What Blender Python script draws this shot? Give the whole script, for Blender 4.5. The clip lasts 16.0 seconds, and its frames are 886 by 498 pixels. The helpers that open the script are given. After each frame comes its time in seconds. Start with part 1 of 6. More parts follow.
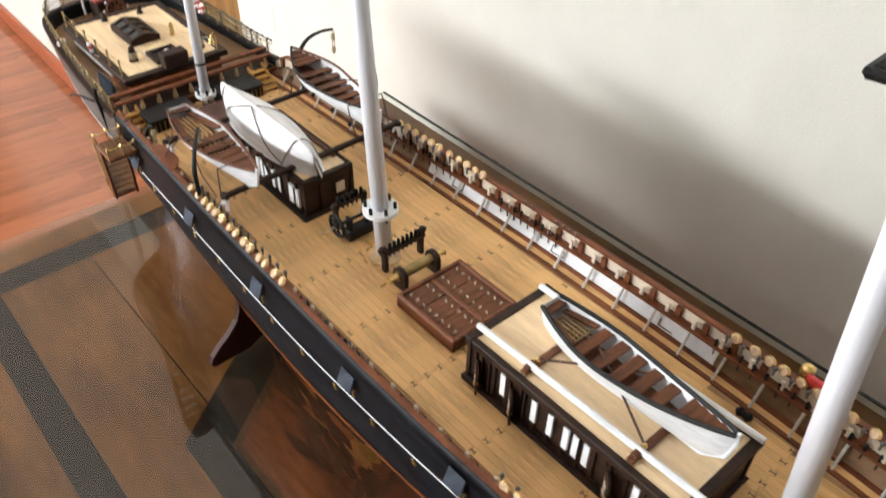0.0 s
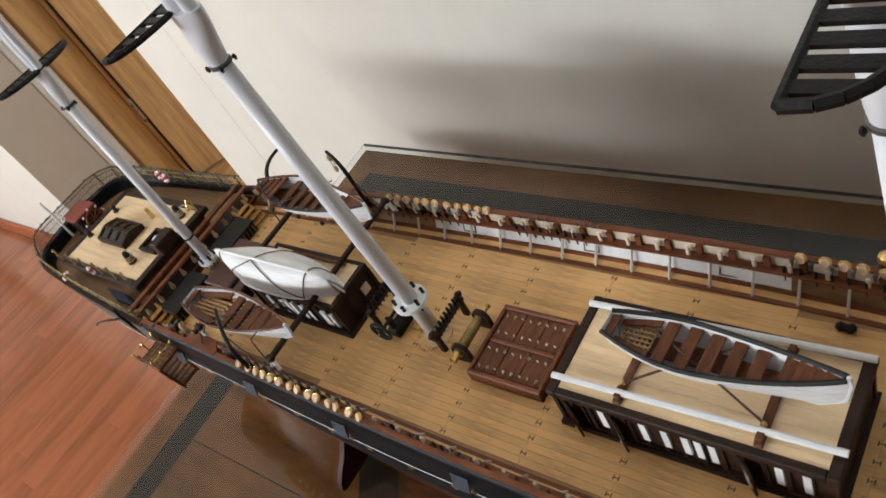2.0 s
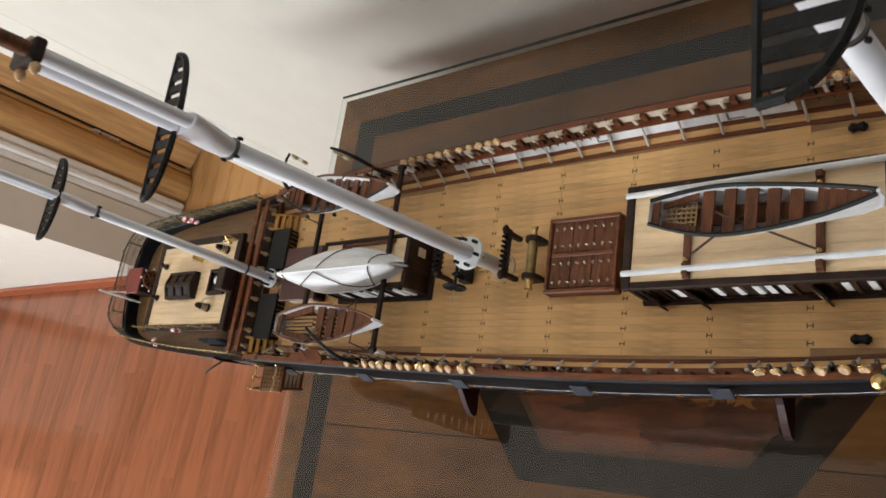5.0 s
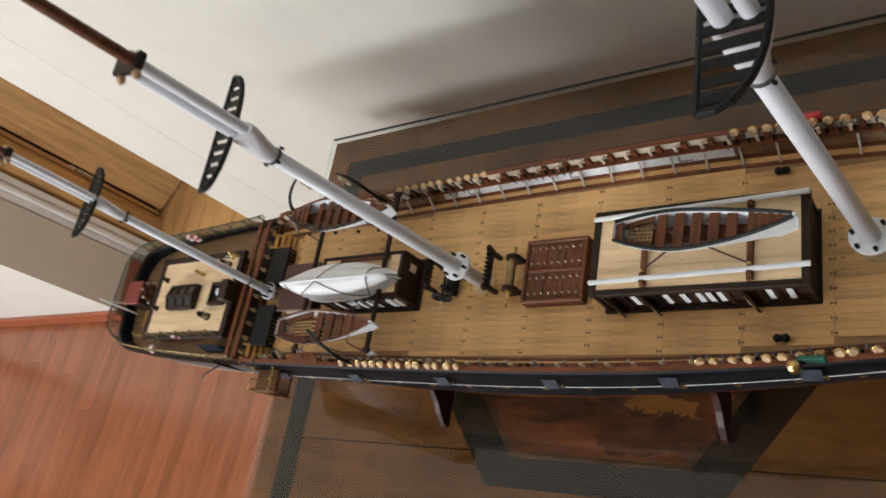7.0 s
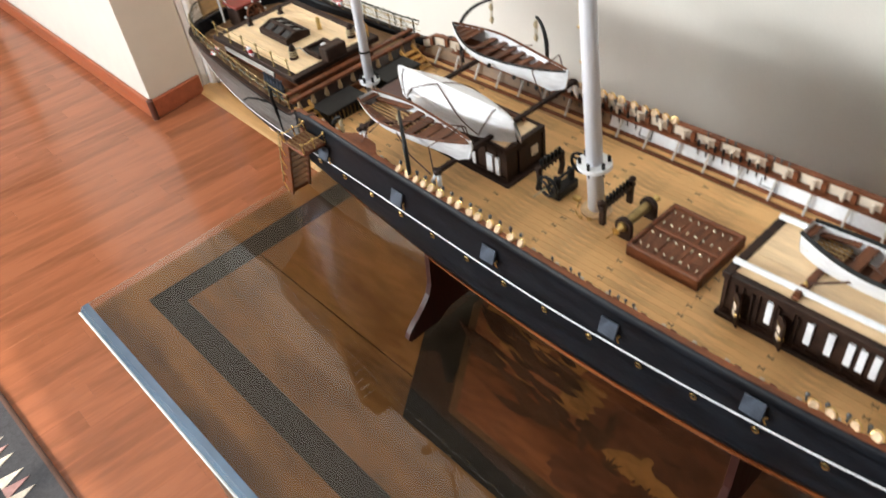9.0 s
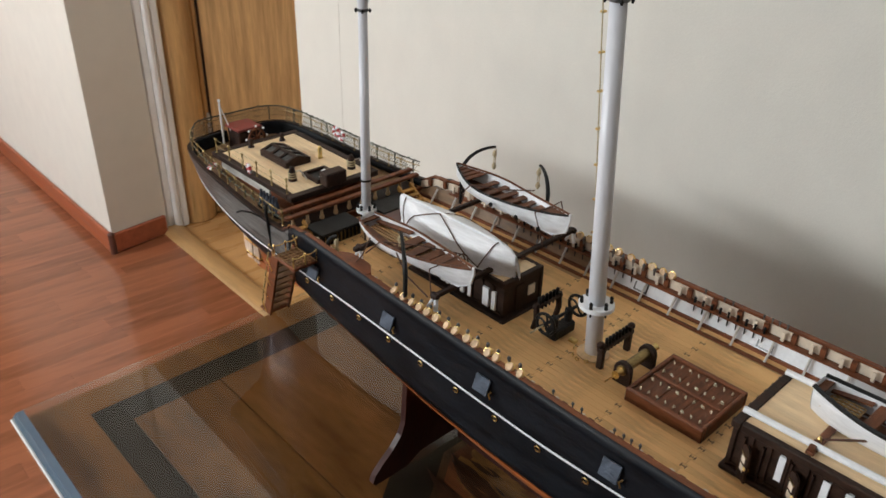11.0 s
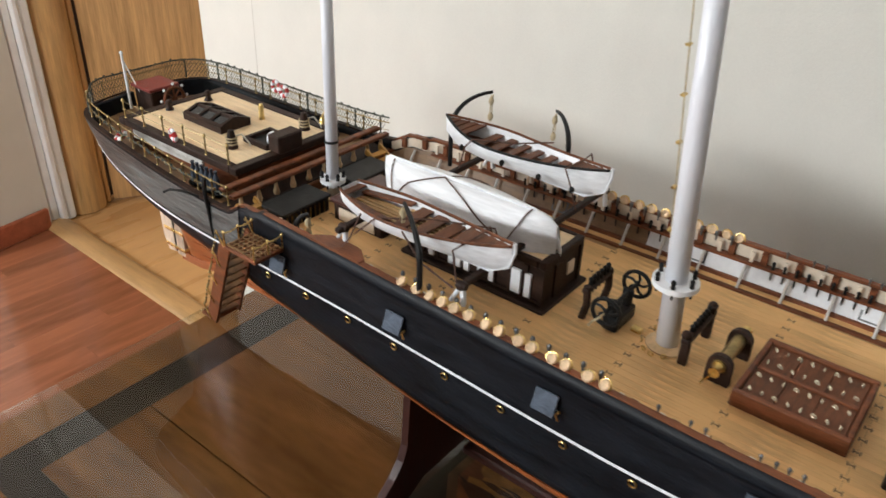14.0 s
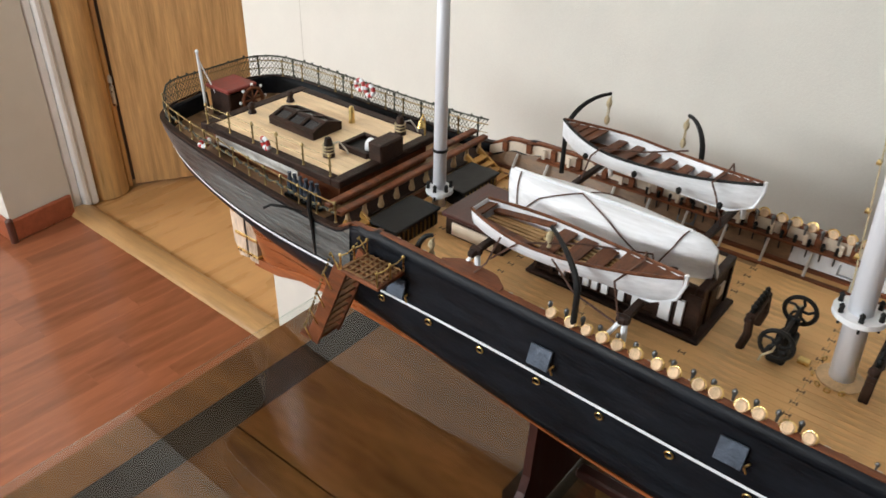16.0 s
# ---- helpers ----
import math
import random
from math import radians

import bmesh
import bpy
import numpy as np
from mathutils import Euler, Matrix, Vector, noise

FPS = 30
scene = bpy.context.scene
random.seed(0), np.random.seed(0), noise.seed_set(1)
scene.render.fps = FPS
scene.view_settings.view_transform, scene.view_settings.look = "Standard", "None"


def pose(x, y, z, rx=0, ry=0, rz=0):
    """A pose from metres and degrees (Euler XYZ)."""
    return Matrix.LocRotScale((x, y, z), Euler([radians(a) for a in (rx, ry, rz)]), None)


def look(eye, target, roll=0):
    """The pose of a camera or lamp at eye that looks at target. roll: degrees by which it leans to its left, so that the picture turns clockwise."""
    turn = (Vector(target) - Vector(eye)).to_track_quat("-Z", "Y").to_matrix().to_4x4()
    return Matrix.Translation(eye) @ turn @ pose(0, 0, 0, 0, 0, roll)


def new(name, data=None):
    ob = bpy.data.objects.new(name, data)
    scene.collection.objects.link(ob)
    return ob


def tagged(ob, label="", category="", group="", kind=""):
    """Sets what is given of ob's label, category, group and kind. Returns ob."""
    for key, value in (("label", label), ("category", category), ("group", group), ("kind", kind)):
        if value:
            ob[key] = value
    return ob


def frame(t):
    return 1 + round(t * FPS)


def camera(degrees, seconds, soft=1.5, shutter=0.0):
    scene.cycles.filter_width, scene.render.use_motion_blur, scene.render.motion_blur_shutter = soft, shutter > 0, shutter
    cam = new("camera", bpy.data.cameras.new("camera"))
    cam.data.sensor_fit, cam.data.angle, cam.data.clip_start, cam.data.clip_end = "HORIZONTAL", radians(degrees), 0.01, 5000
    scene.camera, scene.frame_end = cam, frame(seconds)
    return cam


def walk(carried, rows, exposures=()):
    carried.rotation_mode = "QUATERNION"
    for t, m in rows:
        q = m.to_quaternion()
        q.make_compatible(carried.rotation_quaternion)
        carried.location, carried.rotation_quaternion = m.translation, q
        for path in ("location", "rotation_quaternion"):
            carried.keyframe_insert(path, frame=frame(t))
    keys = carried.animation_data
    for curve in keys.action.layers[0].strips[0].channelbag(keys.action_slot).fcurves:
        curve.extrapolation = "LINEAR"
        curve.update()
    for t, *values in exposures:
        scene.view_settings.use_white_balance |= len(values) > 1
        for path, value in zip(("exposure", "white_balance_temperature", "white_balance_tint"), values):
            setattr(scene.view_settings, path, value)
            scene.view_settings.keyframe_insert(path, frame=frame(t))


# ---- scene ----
cam = camera(59.4, 16.0, 1.55, 0.4)
PATH = [
    (0, (-0.236, 0.05, 1.301), (0.761, 1.195, 0.0), 1.5),
    (0.5, (-0.224, 0.058, 1.321), (0.758, 1.268, 0.068), -5.7),
    (1, (-0.215, 0.055, 1.336), (0.739, 1.284, 0.079), -13.7),
    (1.5, (-0.202, 0.05, 1.34), (0.69, 1.302, 0.06), -23.2),
    (2, (-0.181, 0.058, 1.333), (0.665, 1.3, 0.014), -31.7),
    (2.5, (-0.17, 0.056, 1.337), (0.62, 1.369, 0.052), -41.9),
    (3, (-0.157, 0.066, 1.326), (0.539, 1.377, -0.014), -51.3),
    (5.3, (-0.153, 0.043, 1.415), (0.404, 1.302, -0.036), -64.1),
    (5.5, (-0.155, 0.036, 1.43), (0.414, 1.291, -0.02), -64.4),
    (6, (-0.174, 0.014, 1.471), (0.427, 1.277, 0.042), -64.3),
    (6.5, (-0.197, 0.012, 1.484), (0.43, 1.241, 0.037), -63.0),
    (7, (-0.218, 0.023, 1.458), (0.499, 1.188, -0.001), -54.8),
    (7.5, (-0.246, 0.054, 1.403), (0.567, 1.11, -0.088), -40.5),
    (8, (-0.282, 0.079, 1.362), (0.59, 1.102, -0.119), -26.0),
    (8.5, (-0.311, 0.096, 1.324), (0.569, 1.215, -0.08), -16.8),
    (9, (-0.338, 0.113, 1.309), (0.55, 1.3, -0.034), -8.4),
    (9.5, (-0.354, 0.116, 1.309), (0.625, 1.417, 0.147), -3.3),
    (10, (-0.369, 0.1, 1.287), (0.622, 1.474, 0.224), -2.5),
    (10.2, (-0.371, 0.095, 1.286), (0.65, 1.467, 0.249), -1.7),
    (12.3, (-0.361, 0.207, 1.209), (0.988, 1.356, 0.28), 3.3),
    (12.5, (-0.352, 0.205, 1.202), (0.963, 1.364, 0.239), 3.3),
    (13, (-0.339, 0.188, 1.202), (0.922, 1.402, 0.234), 3.0),
    (13.5, (-0.335, 0.211, 1.2), (0.968, 1.398, 0.256), 2.1),
    (14, (-0.335, 0.263, 1.202), (1.007, 1.338, 0.18), 2.2),
    (14.5, (-0.348, 0.29, 1.211), (0.99, 1.367, 0.186), 1.4),
    (15, (-0.36, 0.312, 1.21), (0.97, 1.383, 0.17), 1.6),
    (15.5, (-0.355, 0.325, 1.212), (0.967, 1.399, 0.165), 1.1),
    (16, (-0.346, 0.345, 1.204), (0.961, 1.408, 0.126), 1.4),
]
walk(cam, [(t, look(eye, target, roll)) for t, eye, target, roll in PATH],
     [(0.0, -0.47), (0.5, -0.62), (1.0, -0.92), (1.5, -1.05), (2.2, -1.12), (6.0, -1.14), (7.0, -1.20), (7.5, -1.17), (8.0, -0.75), (8.5, -0.40), (9.0, -0.57), (9.5, -0.90), (10.0, -1.47), (12.3, -1.07), (14.0, -1.01), (16.0, -1.02)])

# ---------------------------------------------------------------- light
world = bpy.data.worlds.new("world")
scene.world = world
world.use_nodes = True
wn = world.node_tree
sky = wn.nodes.new("ShaderNodeTexSky")
sky.sky_type = 'NISHITA'
sky.sun_disc = False
sky.sun_elevation, sky.sun_rotation = radians(44), radians(-95)
wn.links.new(sky.outputs["Color"], wn.nodes["Background"].inputs["Color"])
wn.nodes["Background"].inputs["Strength"].default_value = 0.09

sun = bpy.data.lights.new("sun", 'SUN')
sun.energy, sun.angle, sun.color = 4.0, radians(0.6), (1.0, 0.93, 0.82)
new("sun", sun).matrix_world = look((-8.0, 2.3, 9.12), (-0.6, 1.8, 1.2))

window_light = bpy.data.lights.new("window_light", 'AREA')
window_light.shape, window_light.size, window_light.size_y = 'RECTANGLE', 1.6, 0.24
window_light.energy, window_light.color = 104.0, (0.93, 0.98, 1.0)
new("window_light", window_light).matrix_world = look((-2.34, 1.52, 1.77), (0.2, 1.1, 1.6))

# Added strip lamp, tilted up to brighten the ceiling and the door reveal.
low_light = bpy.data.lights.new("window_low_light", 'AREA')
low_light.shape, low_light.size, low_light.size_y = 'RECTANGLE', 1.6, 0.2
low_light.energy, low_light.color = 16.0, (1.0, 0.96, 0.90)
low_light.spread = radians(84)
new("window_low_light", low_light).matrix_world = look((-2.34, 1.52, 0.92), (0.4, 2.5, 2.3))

# Added fill lamp in an unseen window, for the bright passage wall.
passage_light = bpy.data.lights.new("passage_window_light", 'AREA')
passage_light.shape, passage_light.size, passage_light.size_y = 'RECTANGLE', 1.0, 1.0
passage_light.energy, passage_light.color = 126.0, (0.97, 0.98, 1.0)
new("passage_window_light", passage_light).matrix_world = look((-2.34, 3.75, 1.65), (0.0, 3.0, 0.5))

# Added fill lamp in an invented, unseen window, for the floor beyond.
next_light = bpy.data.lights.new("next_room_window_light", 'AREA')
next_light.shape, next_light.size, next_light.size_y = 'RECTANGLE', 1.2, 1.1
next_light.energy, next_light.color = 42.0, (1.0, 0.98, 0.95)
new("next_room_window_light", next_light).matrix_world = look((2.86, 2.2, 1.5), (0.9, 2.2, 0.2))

# ---------------------------------------------------------------- materials
def mat(name, base, rough=0.5, metal=0.0, spread=0.12, grain=40.0, bump=0.1, stretch=(1, 1, 1), tint=None, fine=6.0, spec=0.5, coat=0.0, per=0.0):
    """A surface with colour variation at two scales, rough patches and fine relief. stretch: how the grain is drawn out."""
    m = bpy.data.materials.new(name)
    m.use_nodes = True
    nt = m.node_tree
    bsdf = nt.nodes["Principled BSDF"]
    co = nt.nodes.new("ShaderNodeTexCoord")
    mp = nt.nodes.new("ShaderNodeMapping")
    mp.inputs["Scale"].default_value = stretch
    nt.links.new(co.outputs["Object"], mp.inputs["Vector"])
    n1 = nt.nodes.new("ShaderNodeTexNoise")
    n1.inputs["Scale"].default_value, n1.inputs["Detail"].default_value = grain, 5
    n2 = nt.nodes.new("ShaderNodeTexNoise")
    n2.inputs["Scale"].default_value, n2.inputs["Detail"].default_value = grain * fine, 4
    nt.links.new(mp.outputs["Vector"], n1.inputs["Vector"])
    nt.links.new(mp.outputs["Vector"], n2.inputs["Vector"])
    add = nt.nodes.new("ShaderNodeMath")
    add.operation = 'MULTIPLY_ADD'
    nt.links.new(n2.outputs["Fac"], add.inputs[0])
    add.inputs[1].default_value = 0.5
    nt.links.new(n1.outputs["Fac"], add.inputs[2])
    src = add.outputs[0]
    if per:
        oi = nt.nodes.new("ShaderNodeObjectInfo")
        pa = nt.nodes.new("ShaderNodeMath")
        pa.operation = 'MULTIPLY_ADD'
        geo, both, wrap = nt.nodes.new("ShaderNodeNewGeometry"), nt.nodes.new("ShaderNodeMath"), nt.nodes.new("ShaderNodeMath")
        wrap.operation = 'FRACT'
        nt.links.new(oi.outputs["Random"], both.inputs[0])
        nt.links.new(geo.outputs["Random Per Island"], both.inputs[1])
        nt.links.new(both.outputs[0], wrap.inputs[0])
        nt.links.new(wrap.outputs[0], pa.inputs[0])
        pa.inputs[1].default_value = per
        nt.links.new(src, pa.inputs[2])
        src = pa.outputs[0]
    ramp = nt.nodes.new("ShaderNodeValToRGB")
    ramp.color_ramp.elements[0].position, ramp.color_ramp.elements[1].position = 0.45, 1.05 + per
    dark = [c * (1 - spread * 1.6) for c in base]
    light = [min(1, c * (1 + spread)) for c in (tint or base)]
    ramp.color_ramp.elements[0].color, ramp.color_ramp.elements[1].color = (*dark, 1), (*light, 1)
    nt.links.new(src, ramp.inputs["Fac"])
    nt.links.new(ramp.outputs["Color"], bsdf.inputs["Base Color"])
    rr = nt.nodes.new("ShaderNodeMapRange")
    rr.inputs["From Min"].default_value, rr.inputs["From Max"].default_value = 0.3, 0.7
    rr.inputs["To Min"].default_value, rr.inputs["To Max"].default_value = max(0.02, rough - 0.08), min(1, rough + 0.08)
    nt.links.new(n1.outputs["Fac"], rr.inputs["Value"])
    nt.links.new(rr.outputs["Result"], bsdf.inputs["Roughness"])
    bsdf.inputs["Metallic"].default_value = metal
    bsdf.inputs["Specular IOR Level"].default_value = spec
    bsdf.inputs["Coat Weight"].default_value = coat
    bsdf.inputs["Coat Roughness"].default_value = 0.12
    if bump:
        b = nt.nodes.new("ShaderNodeBump")
        b.inputs["Strength"].default_value, b.inputs["Distance"].default_value = bump, 0.002
        nt.links.new(n2.outputs["Fac"], b.inputs["Height"])
        nt.links.new(b.outputs["Normal"], bsdf.inputs["Normal"])
    return m


def glass(name, tint=(0.93, 0.96, 0.95), rough=0.0, ior=1.5):
    m = bpy.data.materials.new(name)
    m.use_nodes = True
    b = m.node_tree.nodes["Principled BSDF"]
    b.inputs["Base Color"].default_value = (*tint, 1)
    b.inputs["Transmission Weight"].default_value, b.inputs["Roughness"].default_value, b.inputs["IOR"].default_value = 1.0, rough, ior
    return m


def sheet_glass(name, tint):
    """Clear flat glass: seen through, with a mirror gloss that grows towards grazing angles."""
    m = bpy.data.materials.new(name)
    m.use_nodes = True
    nt = m.node_tree
    nt.nodes.remove(nt.nodes["Principled BSDF"])
    clear, gloss, mix = nt.nodes.new("ShaderNodeBsdfTransparent"), nt.nodes.new("ShaderNodeBsdfGlossy"), nt.nodes.new("ShaderNodeMixShader")
    clear.inputs["Color"].default_value = (*tint, 1)
    gloss.inputs["Roughness"].default_value = 0.0
    lw, power, scale = nt.nodes.new("ShaderNodeLayerWeight"), nt.nodes.new("ShaderNodeMath"), nt.nodes.new("ShaderNodeMath")
    power.operation, scale.operation = 'POWER', 'MULTIPLY_ADD'
    lw.inputs["Blend"].default_value, power.inputs[1].default_value = 0.5, 5.0
    scale.inputs[1].default_value, scale.inputs[2].default_value = 0.85, 0.066
    nt.links.new(lw.outputs["Facing"], power.inputs[0])
    nt.links.new(power.outputs[0], scale.inputs[0])
    nt.links.new(scale.outputs[0], mix.inputs["Fac"])
    nt.links.new(clear.outputs[0], mix.inputs[1])
    nt.links.new(gloss.outputs[0], mix.inputs[2])
    nt.links.new(mix.outputs[0], nt.nodes["Material Output"].inputs["Surface"])
    return m


M_WALL = mat("textured_wallpaper", (0.695, 0.675, 0.612), 0.75, spread=0.03, grain=14, bump=0.16, stretch=(1, 1.4, 1), fine=30)
# Dark colour chosen only to cut the light these walls bounce back.
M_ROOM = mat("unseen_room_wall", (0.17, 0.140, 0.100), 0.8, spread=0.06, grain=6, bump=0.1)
M_PAINT = mat("white_paint", (0.80, 0.80, 0.79), 0.45, spread=0.05, grain=12, bump=0.05)
M_CEIL = mat("ceiling_paint", (0.76, 0.75, 0.72), 0.8, spread=0.04, grain=8, bump=0.1)
M_PLANK = mat("red_laminate", (0.226, 0.077, 0.035), 0.17, spread=0.15, grain=2.0, bump=0.01, stretch=(1, 7, 1), tint=(0.276, 0.097, 0.045), fine=4, per=0.30)
M_GROUT = mat("floor_joint", (0.17, 0.052, 0.022), 0.6, grain=20)
M_BASE = mat("baseboard_veneer", (0.36, 0.10, 0.045), 0.35, spread=0.2, grain=6, stretch=(6, 0.6, 6))
M_DOOR = mat("light_oak_veneer", (0.50, 0.29, 0.115), 0.42, spread=0.22, grain=9, bump=0.06, stretch=(6, 6, 0.35), tint=(0.56, 0.34, 0.15))
M_FRAMEWOOD = mat("honey_oak_trim", (0.52, 0.31, 0.125), 0.35, spread=0.22, grain=10, bump=0.05, stretch=(6, 6, 0.4))
M_LIGHTFLOOR = mat("light_laminate", (0.52, 0.29, 0.115), 0.3, spread=0.12, grain=3, bump=0.03, stretch=(1, 6, 1), per=0.2)
M_STEEL = mat("hinge_steel", (0.55, 0.55, 0.55), 0.3, 1.0, grain=60)
M_TABLE = mat("waxed_walnut", (0.126, 0.050, 0.0145), 0.55, spec=0.06, spread=0.30, grain=7, bump=0.0, stretch=(4, 1.0, 4), tint=(0.172, 0.073, 0.0215), fine=6, per=0.15)
M_INLAY = mat("dark_inlay", (0.024, 0.0160, 0.0100), 0.6, spec=0.1, spread=0.3, grain=5, bump=0.0, stretch=(3, 1, 3), fine=3)
M_CARVE = mat("marquetry_ground", (0.092, 0.028, 0.011), 0.5, spec=0.2, spread=0.5, grain=11, bump=0.05, stretch=(3.0, 0.8, 3), fine=6, tint=(0.150, 0.046, 0.015))
M_CARVED = mat("marquetry_dark", (0.030, 0.0125, 0.0065), 0.5, spec=0.2, spread=0.45, grain=40, bump=0.05, stretch=(3, 1, 3), tint=(0.045, 0.018, 0.008), per=0.3)
M_CARVEM = mat("marquetry_wood", (0.070, 0.021, 0.010), 0.5, spec=0.2, spread=0.45, grain=25, bump=0.05, stretch=(3, 1, 3), tint=(0.075, 0.024, 0.010), per=0.2)
M_CARVEL = mat("marquetry_honey", (0.145, 0.060, 0.016), 0.5, spec=0.2, spread=0.4, grain=30, bump=0.05, stretch=(3, 1, 3), tint=(0.19, 0.078, 0.019), per=0.25)
M_FILLET = mat("brown_fillet", (0.085, 0.040, 0.016), 0.5, spec=0.15, spread=0.35, grain=20, bump=0.03, stretch=(4, 1, 4))
M_LEG = mat("dark_table_leg", (0.13, 0.06, 0.025), 0.45, spread=0.3, grain=14, stretch=(5, 5, 0.7))
M_GLASS = sheet_glass("table_glass", (0.93, 0.955, 0.94))
M_CLEAR = bpy.data.materials.new("glass_underside")
M_CLEAR.use_nodes = True
clear_ = M_CLEAR.node_tree.nodes.new("ShaderNodeBsdfTransparent")
clear_.inputs["Color"].default_value = (0.95, 0.965, 0.955, 1)
M_CLEAR.node_tree.links.new(clear_.outputs[0], M_CLEAR.node_tree.nodes["Material Output"].inputs["Surface"])
M_PANE = glass("window_glass", (0.98, 0.99, 0.99))
M_BLACK = mat("black_hull_paint", (0.0048, 0.0060, 0.0088), 0.48, spec=0.2, spread=0.4, grain=35, bump=0.12, stretch=(3, 0.7, 3), tint=(0.0075, 0.0092, 0.0130))
M_RED = mat("red_brown_bottom", (0.27, 0.066, 0.015), 0.30, coat=0.35, spread=0.3, grain=25, bump=0.12, stretch=(4, 0.5, 4), tint=(0.36, 0.105, 0.030))
M_RAIL = mat("mahogany_rail", (0.145, 0.046, 0.017), 0.45, spec=0.3, spread=0.35, grain=50, bump=0.15, stretch=(4, 0.6, 4), tint=(0.185, 0.060, 0.024))
M_MAHO = mat("mahogany", (0.112, 0.041, 0.017), 0.5, spec=0.25, spread=0.35, grain=70, bump=0.15, stretch=(0.7, 4, 4), tint=(0.150, 0.054, 0.024))
M_DARK = mat("dark_walnut", (0.020, 0.0095, 0.006), 0.55, spec=0.25, spread=0.4, grain=60, bump=0.2, stretch=(3, 1, 3), tint=(0.034, 0.016, 0.010))
M_DECK = mat("pale_deck_maple", (0.62, 0.358, 0.146), 0.45, spread=0.2, grain=26, bump=0.08, stretch=(8, 0.9, 8), tint=(0.69, 0.425, 0.182), per=0.28, spec=0.35)
M_CAULK = mat("deck_caulking", (0.40, 0.230, 0.100), 0.6, grain=60)
M_ROOF = mat("pale_roof_lime", (0.80, 0.585, 0.345), 0.45, spread=0.10, grain=26, bump=0.05, stretch=(8, 0.9, 8), tint=(0.84, 0.64, 0.40), per=0.12)
M_BRIGHT = mat("pale_brass_wire", (0.88, 0.78, 0.58), 0.28, 0.7, grain=80)
M_WHITE = mat("white_enamel", (0.82, 0.84, 0.87), 0.42, spread=0.08, grain=60, bump=0.12)
M_BOATW = mat("brushed_white_boat", (0.79, 0.80, 0.82), 0.5, spread=0.09, grain=22, bump=0.15, stretch=(7, 0.7, 7), tint=(0.84, 0.85, 0.88), fine=4)
M_HONEY = mat("pale_bottom_board", (0.44, 0.26, 0.11), 0.55, spread=0.2, grain=80, bump=0.1, stretch=(6, 0.8, 6))
M_MAST = mat("white_mast_paint", (0.74, 0.75, 0.80), 0.38, spread=0.05, grain=40, bump=0.05, stretch=(1, 1, 0.4))
M_GREYW = mat("worn_white_wood", (0.62, 0.60, 0.56), 0.6, spread=0.2, grain=80, bump=0.2)
M_BRASS = mat("brass", (0.78, 0.56, 0.22), 0.3, 1.0, spread=0.25, grain=120, bump=0.1)
M_OLDBRASS = mat("tarnished_brass", (0.32, 0.23, 0.10), 0.4, 0.9, spread=0.35, grain=120, bump=0.1)
M_DEAD = mat("boxwood_block", (0.58, 0.40, 0.22), 0.55, spread=0.25, grain=150, bump=0.1, per=0.15)
M_IRON = mat("blackened_iron", (0.012, 0.012, 0.012), 0.5, 0.2, spec=0.3, spread=0.3, grain=120, bump=0.2)
M_STEELBLUE = mat("dull_lead_plate", (0.060, 0.076, 0.104), 0.45, 0.4, spread=0.3, grain=90, bump=0.15)
M_YELLOW = mat("yellow_oak_stair", (0.46, 0.235, 0.05), 0.5, spread=0.2, grain=90, bump=0.1)
M_ROPE = mat("brown_thread", (0.11, 0.055, 0.038), 0.9, spread=0.25, grain=400, bump=0.5)
M_TAN = mat("tan_thread", (0.55, 0.45, 0.28), 0.9, spread=0.2, grain=400, bump=0.5)
M_NET = mat("dark_netting", (0.06, 0.065, 0.05), 0.8, spread=0.2, grain=200, bump=0.2)
M_SIGNALRED = mat("signal_red", (0.45, 0.03, 0.03), 0.4, grain=90)
M_GREEN = mat("signal_green", (0.01, 0.12, 0.08), 0.4, grain=90)
# Scuffs, plus the window's sheen on the quarter put into the grey.
M_QUARTER = mat("weathered_black_paint", (0.016, 0.017, 0.017), 0.42, spread=0.8, grain=16, bump=0.6, stretch=(3, 0.6, 8), tint=(0.085, 0.090, 0.086), fine=5, spec=0.6)
M_BOXPINK = mat("worn_boxwood_face", (0.66, 0.47, 0.29), 0.6, spread=0.25, grain=180, bump=0.15, per=0.2)
M_LEAD = mat("grey_pewter", (0.16, 0.16, 0.16), 0.4, 0.7, spread=0.2, grain=150)
M_CREAM = mat("cream_panel", (0.72, 0.62, 0.50), 0.5, spread=0.1, grain=80)
M_PLASTIC = mat("white_plastic", (0.74, 0.73, 0.71), 0.4, spread=0.04, grain=15, bump=0.02)
# Grey standing for the shade between the drawers and in their holes.
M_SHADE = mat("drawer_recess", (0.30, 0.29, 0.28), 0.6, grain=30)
M_RUG = mat("charcoal_rug", (0.05, 0.05, 0.055), 0.95, spread=0.3, grain=120, bump=0.6)
M_RUGB = mat("brown_binding", (0.09, 0.045, 0.03), 0.9, spread=0.2, grain=120, bump=0.4)
M_RUGW = mat("cream_rug_yarn", (0.62, 0.55, 0.46), 0.95, spread=0.15, grain=120, bump=0.6)
M_RUGP = mat("dusty_pink_yarn", (0.42, 0.24, 0.22), 0.95, spread=0.15, grain=120, bump=0.6)


